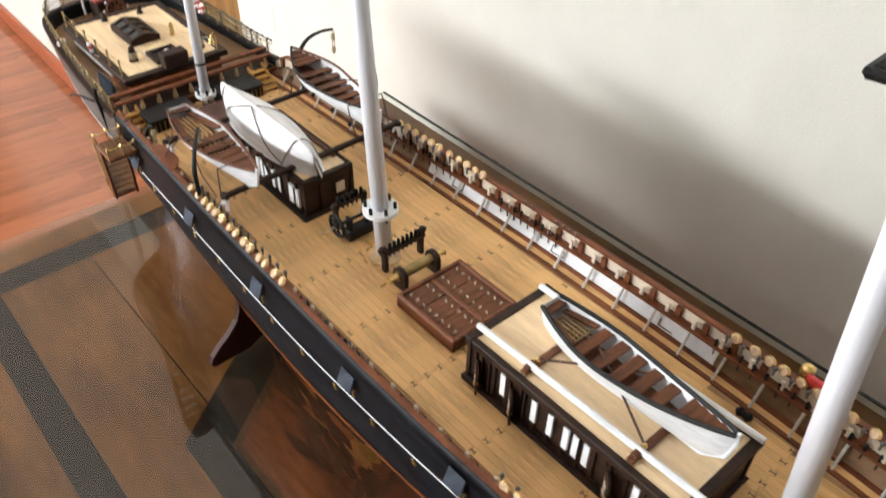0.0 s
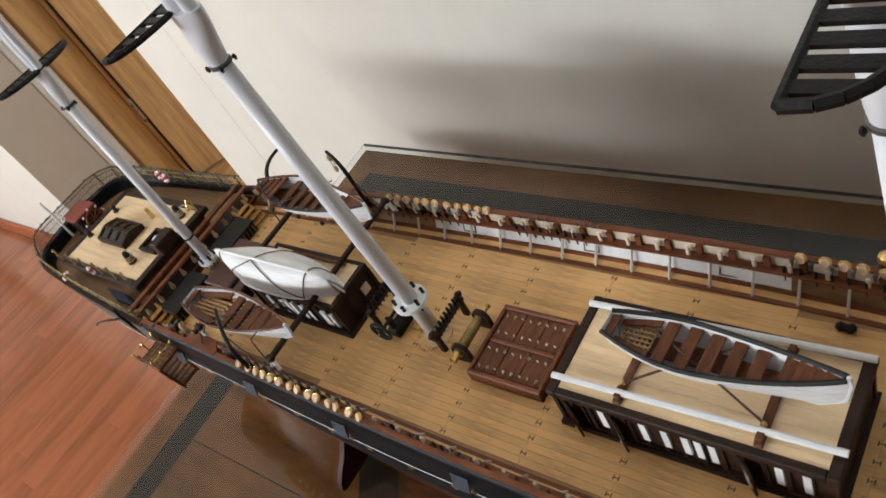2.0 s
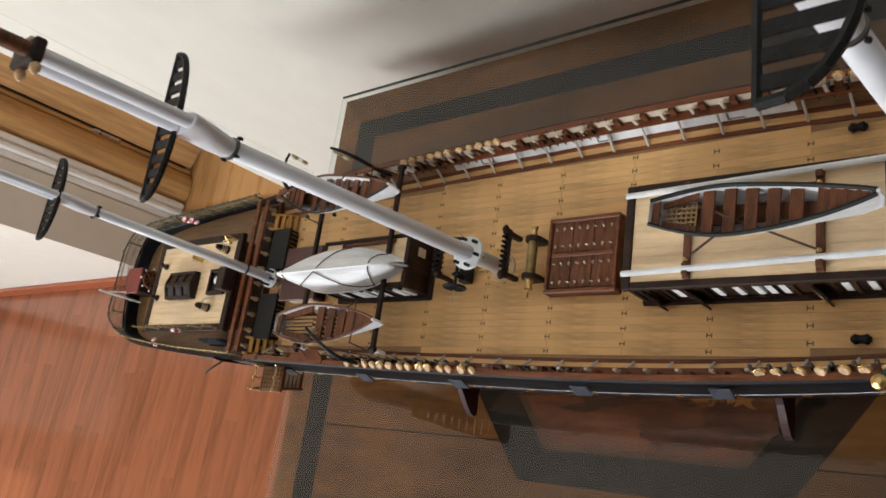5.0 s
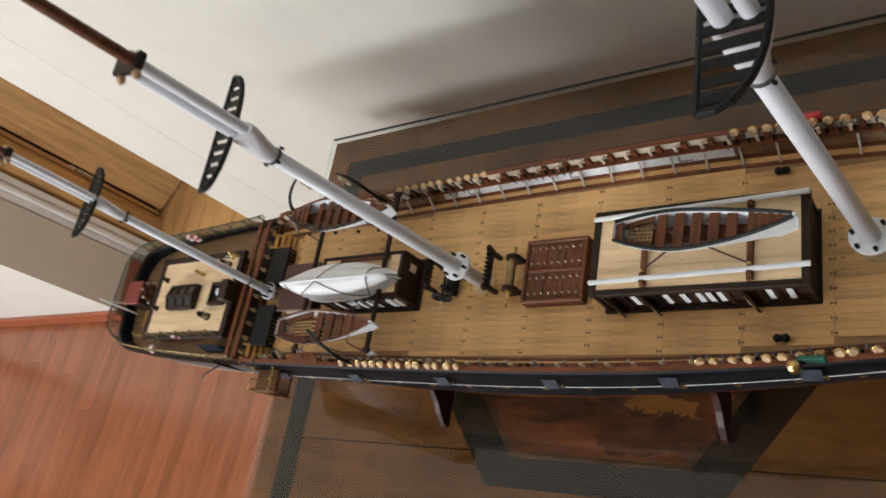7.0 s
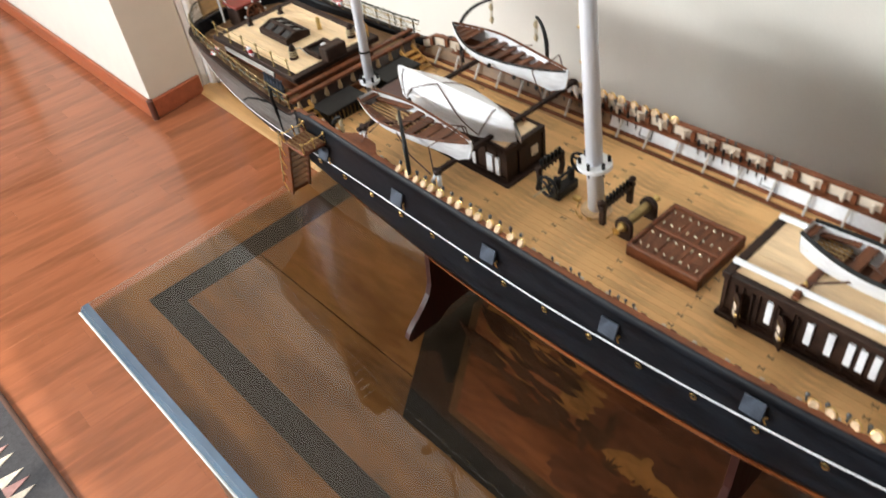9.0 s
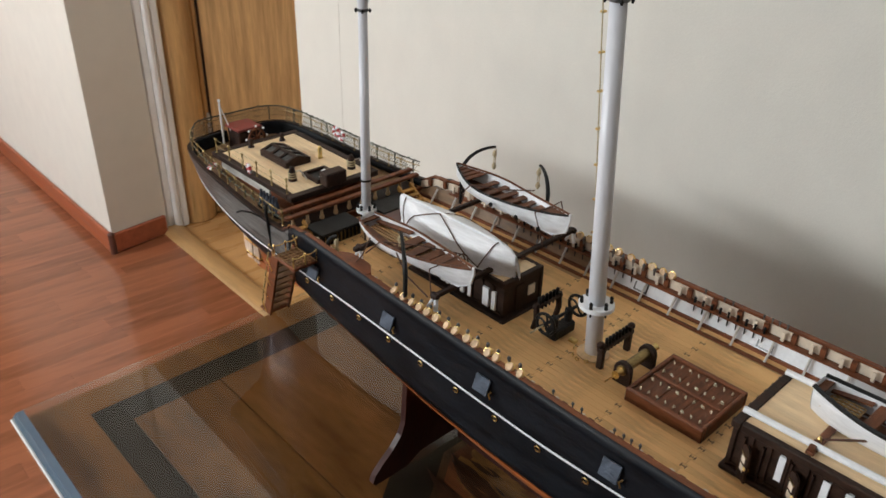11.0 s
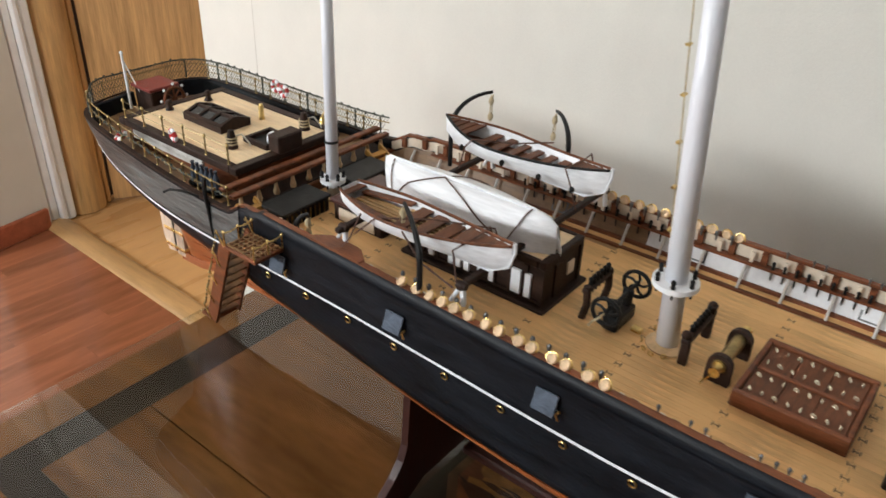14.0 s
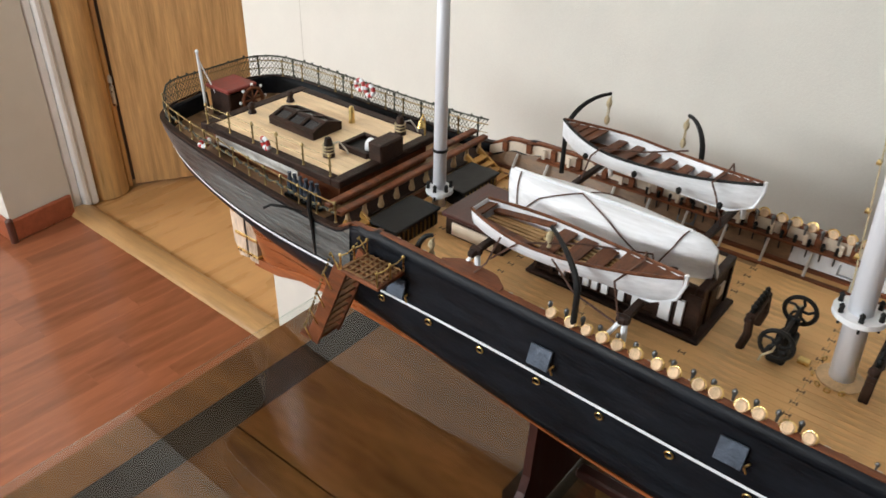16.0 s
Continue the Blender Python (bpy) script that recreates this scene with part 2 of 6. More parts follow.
# ---------------------------------------------------------------- building helpers
def part(name, bm, material, parent=None, label="", smooth=False):
    """Links a bmesh as one mesh object, under parent if given."""
    me = bpy.data.meshes.new(name)
    bm.normal_update()
    bm.to_mesh(me)
    bm.free()
    me.materials.append(material)
    if smooth:
        for p in me.polygons:
            p.use_smooth = True
        me.set_sharp_from_angle(angle=radians(38))
    ob = new(name, me)
    if parent:
        ob.parent = parent
    if label:
        tagged(ob, label)
    return ob


def again(ob, m, parent=None):
    """One more of a piece, sharing its mesh, at the pose m."""
    o = bpy.data.objects.new(ob.name.split(".")[0], ob.data)
    scene.collection.objects.link(o)
    o.parent = parent or ob.parent
    o.matrix_local = m
    for k in ("label",):
        if k in ob:
            o[k] = ob[k]
    return o


def box(x0, x1, y0, y1, z0, z1, bevel=0.0, bm=None, m=None):
    bm = bm or bmesh.new()
    r = bmesh.ops.create_cube(bm, size=1.0)
    mm = Matrix.Translation(((x0 + x1) / 2, (y0 + y1) / 2, (z0 + z1) / 2)) @ Matrix.Diagonal((abs(x1 - x0), abs(y1 - y0), abs(z1 - z0), 1))
    if m is not None:
        mm = m @ mm
    bmesh.ops.transform(bm, matrix=mm, verts=r["verts"])
    if bevel:
        edges = {e for v in r["verts"] for e in v.link_edges}
        bmesh.ops.bevel(bm, geom=list(edges), offset=bevel, segments=1, affect='EDGES')
    return bm


def tube(pts, r, sides=8, bm=None, closed=False):
    """A round bar along pts; r is one radius or one for each point."""
    bm = bm or bmesh.new()
    pts = [Vector(p) for p in pts]
    rs = r if isinstance(r, (list, tuple)) else [r] * len(pts)
    n = len(pts)
    rings = []
    ref = None
    for i, p in enumerate(pts):
        a = pts[(i - 1) % n] if (closed or i > 0) else p
        b = pts[(i + 1) % n] if (closed or i < n - 1) else p
        d = (b - a).normalized()
        if ref is None:
            ref = d.orthogonal().normalized()
        u = (ref - d * ref.dot(d)).normalized()
        ref = u
        w = d.cross(u)
        rings.append([bm.verts.new(p + (u * math.cos(2 * math.pi * k / sides) + w * math.sin(2 * math.pi * k / sides)) * rs[i]) for k in range(sides)])
    for i in range(n if closed else n - 1):
        a, b = rings[i], rings[(i + 1) % n]
        for k in range(sides):
            bm.faces.new((a[k], a[(k + 1) % sides], b[(k + 1) % sides], b[k]))
    if not closed:
        bm.faces.new(list(reversed(rings[0])))
        bm.faces.new(rings[-1])
    return bm


def lathe(profile, sides=20, bm=None, m=None):
    """Turned round z from (radius, height) pairs."""
    bm = bm or bmesh.new()
    m = m or Matrix.Identity(4)
    rings = [[bm.verts.new(m @ Vector((r * math.cos(2 * math.pi * k / sides), r * math.sin(2 * math.pi * k / sides), z))) for k in range(sides)] for r, z in profile]
    for a, b in zip(rings, rings[1:]):
        for k in range(sides):
            bm.faces.new((a[k], a[(k + 1) % sides], b[(k + 1) % sides], b[k]))
    bm.faces.new(list(reversed(rings[0])))
    bm.faces.new(rings[-1])
    return bm


def slab(outline, z0, z1, bm=None, m=None):
    """An upright prism over a flat outline of (x, y)."""
    bm = bm or bmesh.new()
    m = m or Matrix.Identity(4)
    lo = [bm.verts.new(m @ Vector((x, y, z0))) for x, y in outline]
    hi = [bm.verts.new(m @ Vector((x, y, z1))) for x, y in outline]
    n = len(lo)
    bm.faces.new(list(reversed(lo)))
    bm.faces.new(hi)
    for k in range(n):
        bm.faces.new((lo[k], lo[(k + 1) % n], hi[(k + 1) % n], hi[k]))
    bmesh.ops.recalc_face_normals(bm, faces=bm.faces)
    return bm


def strip(rows, bm=None, flip=False):
    """Quads between rows of points."""
    bm = bm or bmesh.new()
    vs = [[bm.verts.new(p) for p in row] for row in rows]
    for a, b in zip(vs, vs[1:]):
        for k in range(len(a) - 1):
            q = (a[k], a[k + 1], b[k + 1], b[k])
            bm.faces.new(q[::-1] if flip else q)
    return bm


def curve(xs, ys, x):
    """Smooth value at x through the given pairs."""
    if x <= xs[0]:
        return ys[0]
    if x >= xs[-1]:
        return ys[-1]
    for i in range(len(xs) - 1):
        if x <= xs[i + 1]:
            h = xs[i + 1] - xs[i]
            t = (x - xs[i]) / h
            m0 = (ys[i + 1] - ys[max(i - 1, 0)]) / (xs[i + 1] - xs[max(i - 1, 0)]) * h
            m1 = (ys[min(i + 2, len(ys) - 1)] - ys[i]) / (xs[min(i + 2, len(xs) - 1)] - xs[i]) * h
            return (2 * t**3 - 3 * t**2 + 1) * ys[i] + (t**3 - 2 * t**2 + t) * m0 + (3 * t**2 - 2 * t**3) * ys[i + 1] + (t**3 - t**2) * m1


def thing(name, m, label, category, group=""):
    ob = new(name)
    ob.empty_display_size = 0.02
    ob.matrix_world = m
    return tagged(ob, label, category, group)


def structure(name, bm, material, label, smooth=False):
    return tagged(part(name, bm, material, smooth=smooth), label, "structure", kind="structure")


# ---------------------------------------------------------------- the room
FLOOR, WALL = -0.04, 0.358
CORNER = 2.585         # the doorway's far corner
ENDW = 1.315            # the doorway's near corner

floor = structure("floor", box(-2.4, 0.575, -2.2, 4.9, FLOOR - 0.03, FLOOR - 0.006), M_GROUT, "red-brown laminate floor with narrow dark joints")
floor_beyond = structure("floor_beyond", box(0.575, 3.0, 0.9, 4.2, FLOOR - 0.03, FLOOR - 0.004), M_LIGHTFLOOR, "light oak laminate floor beyond the doorway")
wall_east = structure("wall_east", box(WALL, WALL + 0.22, -2.2, ENDW, FLOOR, 2.5, 0.004), M_WALL, "off-white wall with fine textured wallpaper")
seam = bmesh.new()
for k in range(12):
    z0 = FLOOR + 0.08 + k * 0.2
    tube([(WALL + 0.0001, 1.181 + 0.0008 * math.sin(k * 2.1), z0), (WALL + 0.0001, 1.181 + 0.0008 * math.sin((k + 1) * 2.1), z0 + 0.2)], 0.0005, 4, bm=seam)
part("wallpaper_seam", seam, mat("lifted_paper_edge", (0.52, 0.49, 0.43), 0.8, grain=80), wall_east, "thin lifted edge between two strips of wallpaper")
wm = Matrix.Translation((WALL, CORNER, 0)) @ Matrix.Rotation(radians(1.0), 4, 'Z')
wall_passage = structure("wall_passage", slab([(WALL, CORNER - 0.038), (0.560, CORNER - 0.010), (0.580, CORNER + 0.05), (0.580, 4.88), (WALL - 0.041, 4.88)], FLOOR, 2.5), M_WALL, "off-white papered wall running past the doorway")
header = structure("wall_over_door", box(WALL + 0.02, WALL + 0.22, ENDW, CORNER, 2.06, 2.5), M_WALL, "off-white wall above the doorway")
wall_south = structure("wall_south", box(-2.4, WALL, -2.3, -2.2, FLOOR, 2.5), M_ROOM, "unseen end wall, coloured dark to cut bounced light")
wall_north = structure("wall_north", box(-2.4, WALL, 4.8, 4.9, FLOOR, 2.5), M_ROOM, "far wall, coloured dark to cut bounced light")
ceiling = structure("ceiling", box(-2.5, 3.0, -2.3, 4.9, 2.5, 2.56), M_CEIL, "plain white ceiling")
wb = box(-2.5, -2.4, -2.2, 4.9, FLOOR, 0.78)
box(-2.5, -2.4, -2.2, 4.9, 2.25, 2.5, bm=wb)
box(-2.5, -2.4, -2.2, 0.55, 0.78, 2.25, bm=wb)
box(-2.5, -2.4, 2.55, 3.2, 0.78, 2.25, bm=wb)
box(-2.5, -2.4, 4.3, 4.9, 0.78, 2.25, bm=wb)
wall_west = structure("wall_west", wb, M_ROOM, "unseen wall with a wide and a narrow window, coloured dark to cut bounced light")
# Next room's walls, with an opening left for the added window.
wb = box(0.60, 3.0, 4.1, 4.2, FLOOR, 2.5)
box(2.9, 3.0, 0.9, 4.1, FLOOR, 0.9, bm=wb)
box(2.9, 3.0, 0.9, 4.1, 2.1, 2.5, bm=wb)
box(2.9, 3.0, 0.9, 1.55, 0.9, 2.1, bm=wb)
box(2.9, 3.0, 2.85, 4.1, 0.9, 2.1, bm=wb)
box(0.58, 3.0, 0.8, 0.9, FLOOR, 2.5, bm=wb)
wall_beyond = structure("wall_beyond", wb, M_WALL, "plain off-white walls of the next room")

window = tagged(thing("window_1", pose(-2.45, 1.55, 0.78), "wide white-framed window letting in daylight", "window"), kind="structure")
fb = box(-0.03, 0.03, -1.0, 1.0, 0, 0.06)
box(-0.03, 0.03, -1.0, 1.0, 1.41, 1.47, bm=fb)
for yy in (-1.0, -0.03, 0.94):
    box(-0.03, 0.03, yy, yy + 0.06, 0.06, 1.41, bm=fb)
part("window_frame", fb, M_PAINT, window, "white painted window frame")
for yy in (-0.94, 0.03):
    p = part("pane", box(-0.004, 0.004, yy, yy + 0.91, 0.06, 1.41), M_PANE, window)
    p.visible_shadow = False
part("window_sill", box(0.05, 0.24, -1.06, 1.06, -0.03, 0.0, 0.006), M_PAINT, window)

window_b = tagged(thing("window_2", pose(-2.45, 3.75, 0.78), "narrow white-framed window, unseen and added to light the passage", "window"), kind="structure")
fb = box(-0.03, 0.03, -0.55, 0.55, 0, 0.06)
box(-0.03, 0.03, -0.55, 0.55, 1.41, 1.47, bm=fb)
for yy in (-0.55, 0.49):
    box(-0.03, 0.03, yy, yy + 0.06, 0.06, 1.41, bm=fb)
part("window_frame", fb, M_PAINT, window_b, "white painted window frame")
p = part("pane", box(-0.004, 0.004, -0.49, 0.49, 0.06, 1.41), M_PANE, window_b)
p.visible_shadow = False

window_c = tagged(thing("window_3", pose(2.95, 2.2, 0.9), "white-framed window, unseen and added to light the next room", "window"), kind="structure")
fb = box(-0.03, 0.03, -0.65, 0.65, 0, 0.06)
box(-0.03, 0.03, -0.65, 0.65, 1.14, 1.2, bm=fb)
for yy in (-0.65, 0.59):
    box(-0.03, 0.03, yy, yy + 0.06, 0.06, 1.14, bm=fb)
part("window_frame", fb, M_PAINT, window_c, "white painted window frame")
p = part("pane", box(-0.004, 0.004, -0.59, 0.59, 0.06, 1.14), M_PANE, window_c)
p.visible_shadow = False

# laminate strips, laid across the room; those by the table and the doorway are pieces, the rest one sheet
def boards(parent, x0, x1, y0, y1, wide, length, gap, z0, z1, material, seed):
    rnd = random.Random(seed)
    y = y0
    meshes, rest = {}, bmesh.new()
    while y < y1 - 1e-6:
        x = x0 - rnd.random() * length
        while x < x1:
            a, b = max(x, x0), min(x + length, x1)
            if b - a > 0.004:
                m = Matrix.Translation(((a + b) / 2, y, 0))
                size = (-(b - a) / 2 + gap, (b - a) / 2 - gap, gap, min(wide, y1 - y) - gap, z0, z1)
                key = round(b - a, 4)
                if b > -0.85 and 0.75 < y < 3.3:
                    if key in meshes:
                        again(meshes[key], m, parent)
                    else:
                        meshes[key] = part("plank", box(*size), material, parent)
                        meshes[key].matrix_local = m
                else:
                    box(*size, bm=rest, m=m)
            x += length
        y += wide
    tagged(part("planking", rest, material, parent, "red-brown laminate strips"), kind="stuff")


# baseboards
bb = box(WALL - 0.016, WALL - 0.001, -2.2, ENDW - 0.002, FLOOR, FLOOR + 0.07, 0.004)
structure("baseboard_east", bb, M_BASE, "reddish-brown veneered baseboard along the wall")
bb = box(-0.016, -0.001, -0.050, 2.2, FLOOR, FLOOR + 0.07, 0.004, m=wm)
structure("baseboard_passage", bb, M_BASE, "reddish-brown veneered baseboard with a rounded corner")
bb = box(0.0, 0.196, -0.015, -0.001, FLOOR, FLOOR + 0.07, 0.004, m=Matrix.Translation((WALL - 0.002, CORNER - 0.038, 0)) @ Matrix.Rotation(math.atan2(0.028, 0.202), 4, 'Z'))
structure("baseboard_return", bb, M_BASE, "short reddish-brown baseboard on the doorway reveal")
structure("baseboard_cap", lathe([(0.011, FLOOR), (0.011, FLOOR + 0.072), (0.006, FLOOR + 0.077)], 14, m=Matrix.Translation((WALL - 0.007, CORNER - 0.046, 0))),
          mat("dark_corner_cap", (0.10, 0.035, 0.022), 0.4, grain=40), "dark plastic baseboard corner cap", True)

# doorway: white moulding, round oak frame, oak leaf standing open, threshold
jb = box(0.564, 0.588, CORNER - 0.008, CORNER + 0.05, FLOOR, 2.1, 0.004)
box(0.588, 0.612, CORNER - 0.020, CORNER + 0.05, FLOOR, 2.1, 0.007, bm=jb)
box(0.612, 0.640, CORNER - 0.015, CORNER + 0.05, FLOOR, 2.1, 0.006, bm=jb)
structure("door_moulding", jb, M_PAINT, "white painted moulding beside the door frame")
prof = [(0.058 * math.cos(a), 0.042 * math.sin(a)) for a in [math.pi * (1 + k / 12) for k in range(13)]]
fr = slab([(0.699 + x, CORNER + 0.02 + y) for x, y in prof] + [(0.757, CORNER + 0.1), (0.641, CORNER + 0.1)], FLOOR, 2.1)
box(0.757, 0.775, CORNER + 0.008, CORNER + 0.1, FLOOR, 2.1, 0.004, bm=fr)
structure("door_frame", fr, M_FRAMEWOOD, "honey oak door frame with a rounded face", True)
# Filler behind the leaf, its dark colour standing for the gap's shade.
structure("door_rebate", box(0.7755, 0.81, CORNER + 0.05, CORNER + 0.1, FLOOR, 2.1, 0.003), mat("dark_rebate", (0.045, 0.022, 0.011), 0.6, grain=12, stretch=(6, 6, 0.6)), "dark brown filler painted as the shade in the door gap")
dm = Matrix.Translation((0.79, CORNER + 0.02, FLOOR + 0.008)) @ Matrix.Rotation(radians(-30), 4, 'Z')
door = tagged(thing("door_1", dm, "light oak veneer door standing open", "door"), kind="structure")
part("leaf", box(0.0, 0.82, -0.02, 0.02, 0, 2.03, 0.002), M_DOOR, door)
for hz in (0.28, 1.75):
    part("hinge", lathe([(0.007, hz), (0.007, hz + 0.09), (0.003, hz + 0.1)], 10, m=Matrix.Translation((-0.012, -0.02, 0))), M_STEEL, door, "small steel hinge", True)
th = bmesh.new()
arc = [(0.575 + 0.038 * math.cos(math.pi * k / 10), FLOOR + 0.016 * math.sin(math.pi * k / 10)) for k in range(11)]
lo = [th.verts.new((x, ENDW, z)) for x, z in arc]
hi = [th.verts.new((x, CORNER + 0.02, z)) for x, z in arc]
for k in range(10):
    th.faces.new((lo[k], lo[k + 1], hi[k + 1], hi[k]))
th.faces.new(lo)
th.faces.new(hi[::-1])
bmesh.ops.recalc_face_normals(th, faces=th.faces)
structure("threshold", th, mat("oak_strip", (0.46, 0.27, 0.11), 0.42, spread=0.16, grain=10, bump=0.04, stretch=(6, 0.5, 6)), "rounded oak threshold strip across the doorway", True)

# white drawer tower at the end of the passage
tower = thing("storage_drawers", pose(0.05, 4.42, FLOOR), "white perforated plastic drawer tower against the far wall", "storage drawers")
part("body", box(-0.30, 0.20, 0.02, 0.36, 0.0, 0.98, 0.01), M_SHADE, tower)
for k in range(4):
    z = 0.02 + k * 0.24
    d = part("drawer", box(-0.285, 0.185, 0.004, 0.03, z + 0.012, z + 0.2, 0.004), M_PLASTIC, tower)
    hb = bmesh.new()
    for i in range(18):
        for j in range(7):
            cx, cz = -0.268 + i * 0.0258 + (j % 2) * 0.012, z + 0.03 + j * 0.025
            box(cx - 0.006, cx + 0.006, 0.0005, 0.0035, cz - 0.006, cz + 0.006, bm=hb)
    part("perforation", hb, M_SHADE, d, "small grey squares painted as the shade in the perforations")
    part("rim", box(-0.305, 0.205, -0.012, 0.02, z + 0.203, z + 0.235, 0.006), M_PLASTIC, tower)

# patterned rug, folded edge
rug = thing("rug", pose(-0.457, 1.50, FLOOR, 0, 0, 2.6), "charcoal rug with cream and pink triangles", "rug")
part("rug_body", box(-0.75, 0, -0.62, 0.55, 0.0, 0.012, 0.005), M_RUG, rug)
part("binding", tube([(0, -0.62, 0.007), (0, 0.55, 0.007)], 0.007, 8), M_RUGB, rug, "brown bound edge", True)
for i in range(6):
    for j in range(9):
        x, y = -0.040 - i * 0.115, -0.52 + j * 0.115
        for k, mm in ((0, M_RUGW), (1, M_RUGP), (2, M_RUGW)):
            yy = y + 0.030 * (k - 1)
            part("motif", slab([(x, yy), (x - 0.055, yy - 0.020), (x - 0.055, yy + 0.012)], 0.0118, 0.0140), mm, rug)

# ---------------------------------------------------------------- the table
TX0, TX1, TY0, TY1 = -0.292, 0.301, -0.109, 0.786
GT = 0.790
TURN = Matrix.Translation((TX0, TY1, 0)) @ Matrix.Rotation(radians(1.0), 4, 'Z') @ Matrix.Translation((-TX0, -TY1, 0))
table = thing("coffee_table", TURN @ pose(0, 0, FLOOR), "old waxed walnut table with dark inlay bands", "table")
zt = 0.7805 - FLOOR
part("core", box(TX0 + 0.02, TX1 - 0.02, TY0 + 0.02, TY1 - 0.02, zt - 0.04, zt - 0.008), M_INLAY, table)
inner = (-0.209, 0.236, -0.042, 0.718)
outer = (-0.236, 0.262, -0.074, 0.750)


def rim(a, b, z0, z1, material, name):
    """Four mitred boards between two rectangles (x0, x1, y0, y1)."""
    c = [((a[0], a[2]), (a[1], a[2]), (b[1], b[2]), (b[0], b[2])), ((a[1], a[2]), (a[1], a[3]), (b[1], b[3]), (b[1], b[2])),
         ((a[1], a[3]), (a[0], a[3]), (b[0], b[3]), (b[1], b[3])), ((a[0], a[3]), (a[0], a[2]), (b[0], b[2]), (b[0], b[3]))]
    for o in c:
        part(name, slab(o, z0, z1), material, table)


rim((TX0 + 0.002, TX1 - 0.002, TY0 + 0.002, TY1 - 0.002), outer, zt - 0.008, zt, M_TABLE, "border_board")
rim(outer, inner, zt - 0.008, zt - 0.0004, M_INLAY, "inlay_band")
# inner boards either side of the carved panel
PX0, PX1, PY0, PY1 = -0.155, 0.167, 0.145, 0.532
cuts = (-0.209, -0.122, 0.012, 0.130, 0.236)
for a, b in zip(cuts, cuts[1:]):
    part("top_board", box(a + (0.0011 if a == -0.122 else 0.0003), b - 0.0003, inner[2], inner[3], zt - 0.008, zt - 0.0002), M_TABLE, table)


def octagon(inset):
    """The panel's eight-sided outline, drawn in by inset."""
    x0, x1, y0, y1, s = PX0 + inset, PX1 - inset, PY0 + inset * 1.2, PY1 - inset * 1.2, inset * 0.35
    cx, cy = 0.110 - s, 0.080 - s
    return [(x0 + cx, y0), (x1 - cx, y0), (x1, y0 + cy), (x1, y1 - cy), (x1 - cx, y1), (x0 + cx, y1), (x0, y1 - cy), (x0, y0 + cy)]


part("panel_frame", slab(octagon(0.0), zt - 0.004, zt + 0.0002), M_INLAY, table, "dark octagonal frame of the marquetry panel")
part("panel_fillet", slab(octagon(0.029), zt - 0.004, zt + 0.0005), M_FILLET, table, "thin honey-coloured fillet inside the frame")
panel = part("marquetry_panel", slab(octagon(0.0345), zt - 0.004, zt + 0.0008), M_CARVE, table, "panel of old marquetry with dark trees on reddish ground")
rc = random.Random(11)
zc = zt + 0.0008


def ragged(length, wide, n=26):
    """A thin veneer shape with a torn, leafy outline."""
    pts = []
    for k in range(n):
        a = 2 * math.pi * k / n
        r = 1.0 + rc.uniform(-0.34, 0.26) * (1 if k % 2 else 0.6)
        pts.append((wide * 0.5 * r * math.sin(a), length * 0.5 * r * math.cos(a)))
    return slab(pts, 0.0, 0.00018)


def leaf(length, wide):
    """A raised leaf with a ridge along its middle, rooted at its stem."""
    bm = bmesh.new()
    n = 6
    l, m, r = [], [], []
    for k in range(n + 1):
        t = k / n
        w = wide * math.sin(math.pi * min(0.999, t ** 0.7)) * 0.5
        y = length * t
        bend = 0.16 * length * t * t
        l.append((bend - w, y, 0.0))
        m.append((bend, y, 0.00016 if 0 < k < n else 0.00004))
        r.append((bend + w, y, 0.0))
    return strip([l, m, r], bm, True)


# the picture: streaked reddish ground, a honey sky, rows of palm fronds, a dark tree and low fans of leaves
def lay(kinds, spots, z):
    for i, (x, y, turn) in enumerate(spots):
        m = Matrix.Translation((x, y, z + (i % 40) * 0.000003)) @ Matrix.Rotation(turn, 4, 'Z')
        if i < len(kinds):
            kinds[i].matrix_local = m
        else:
            again(kinds[i % len(kinds)], m, panel)


def scatter(n, x0, y0, x1, y1, wide, turn):
    """Spots along a line between two places, strewn to both sides of it."""
    out = []
    for _ in range(n):
        t, w = rc.random(), rc.uniform(-wide, wide)
        out.append((x0 + (x1 - x0) * t + w, y0 + (y1 - y0) * t, rc.gauss(turn, 0.12)))
    return out


glades = [part("marquetry_glade", ragged(a, c), M_CARVEL, panel, "honey-coloured veneer") for a, c in ((0.050, 0.017), (0.038, 0.013), (0.028, 0.018))]
lay(glades, scatter(17, -0.020, 0.470, -0.045, 0.350, 0.015, 0.1) + scatter(15, -0.045, 0.360, -0.076, 0.255, 0.010, -0.2) + scatter(8, 0.020, 0.470, 0.030, 0.380, 0.020, 0.0), zc)
masses = [part("marquetry_wood", ragged(a, c), M_CARVEM, panel, "dark red-brown veneer of a wood") for a, c in ((0.070, 0.036), (0.050, 0.030), (0.036, 0.022))]
lay(masses, scatter(16, -0.036, 0.325, -0.034, 0.215, 0.016, 0.0) + scatter(10, 0.010, 0.330, 0.020, 0.230, 0.024, 0.1) + scatter(6, -0.098, 0.330, -0.094, 0.245, 0.004, 0.0), zc + 0.00016)
clumps = [part("marquetry_frond", leaf(a, c), M_CARVED, panel) for a, c in ((0.046, 0.0090), (0.034, 0.0075), (0.056, 0.0080), (0.026, 0.0060))]
lay(clumps, scatter(16, -0.022, 0.470, -0.034, 0.345, 0.014, 0.05) + scatter(16, -0.052, 0.440, -0.056, 0.345, 0.013, 0.08) + scatter(9, -0.074, 0.405, -0.076, 0.335, 0.008, 0.1) + scatter(10, 0.015, 0.470, 0.020, 0.350, 0.022, 0.0), zc + 0.00022)
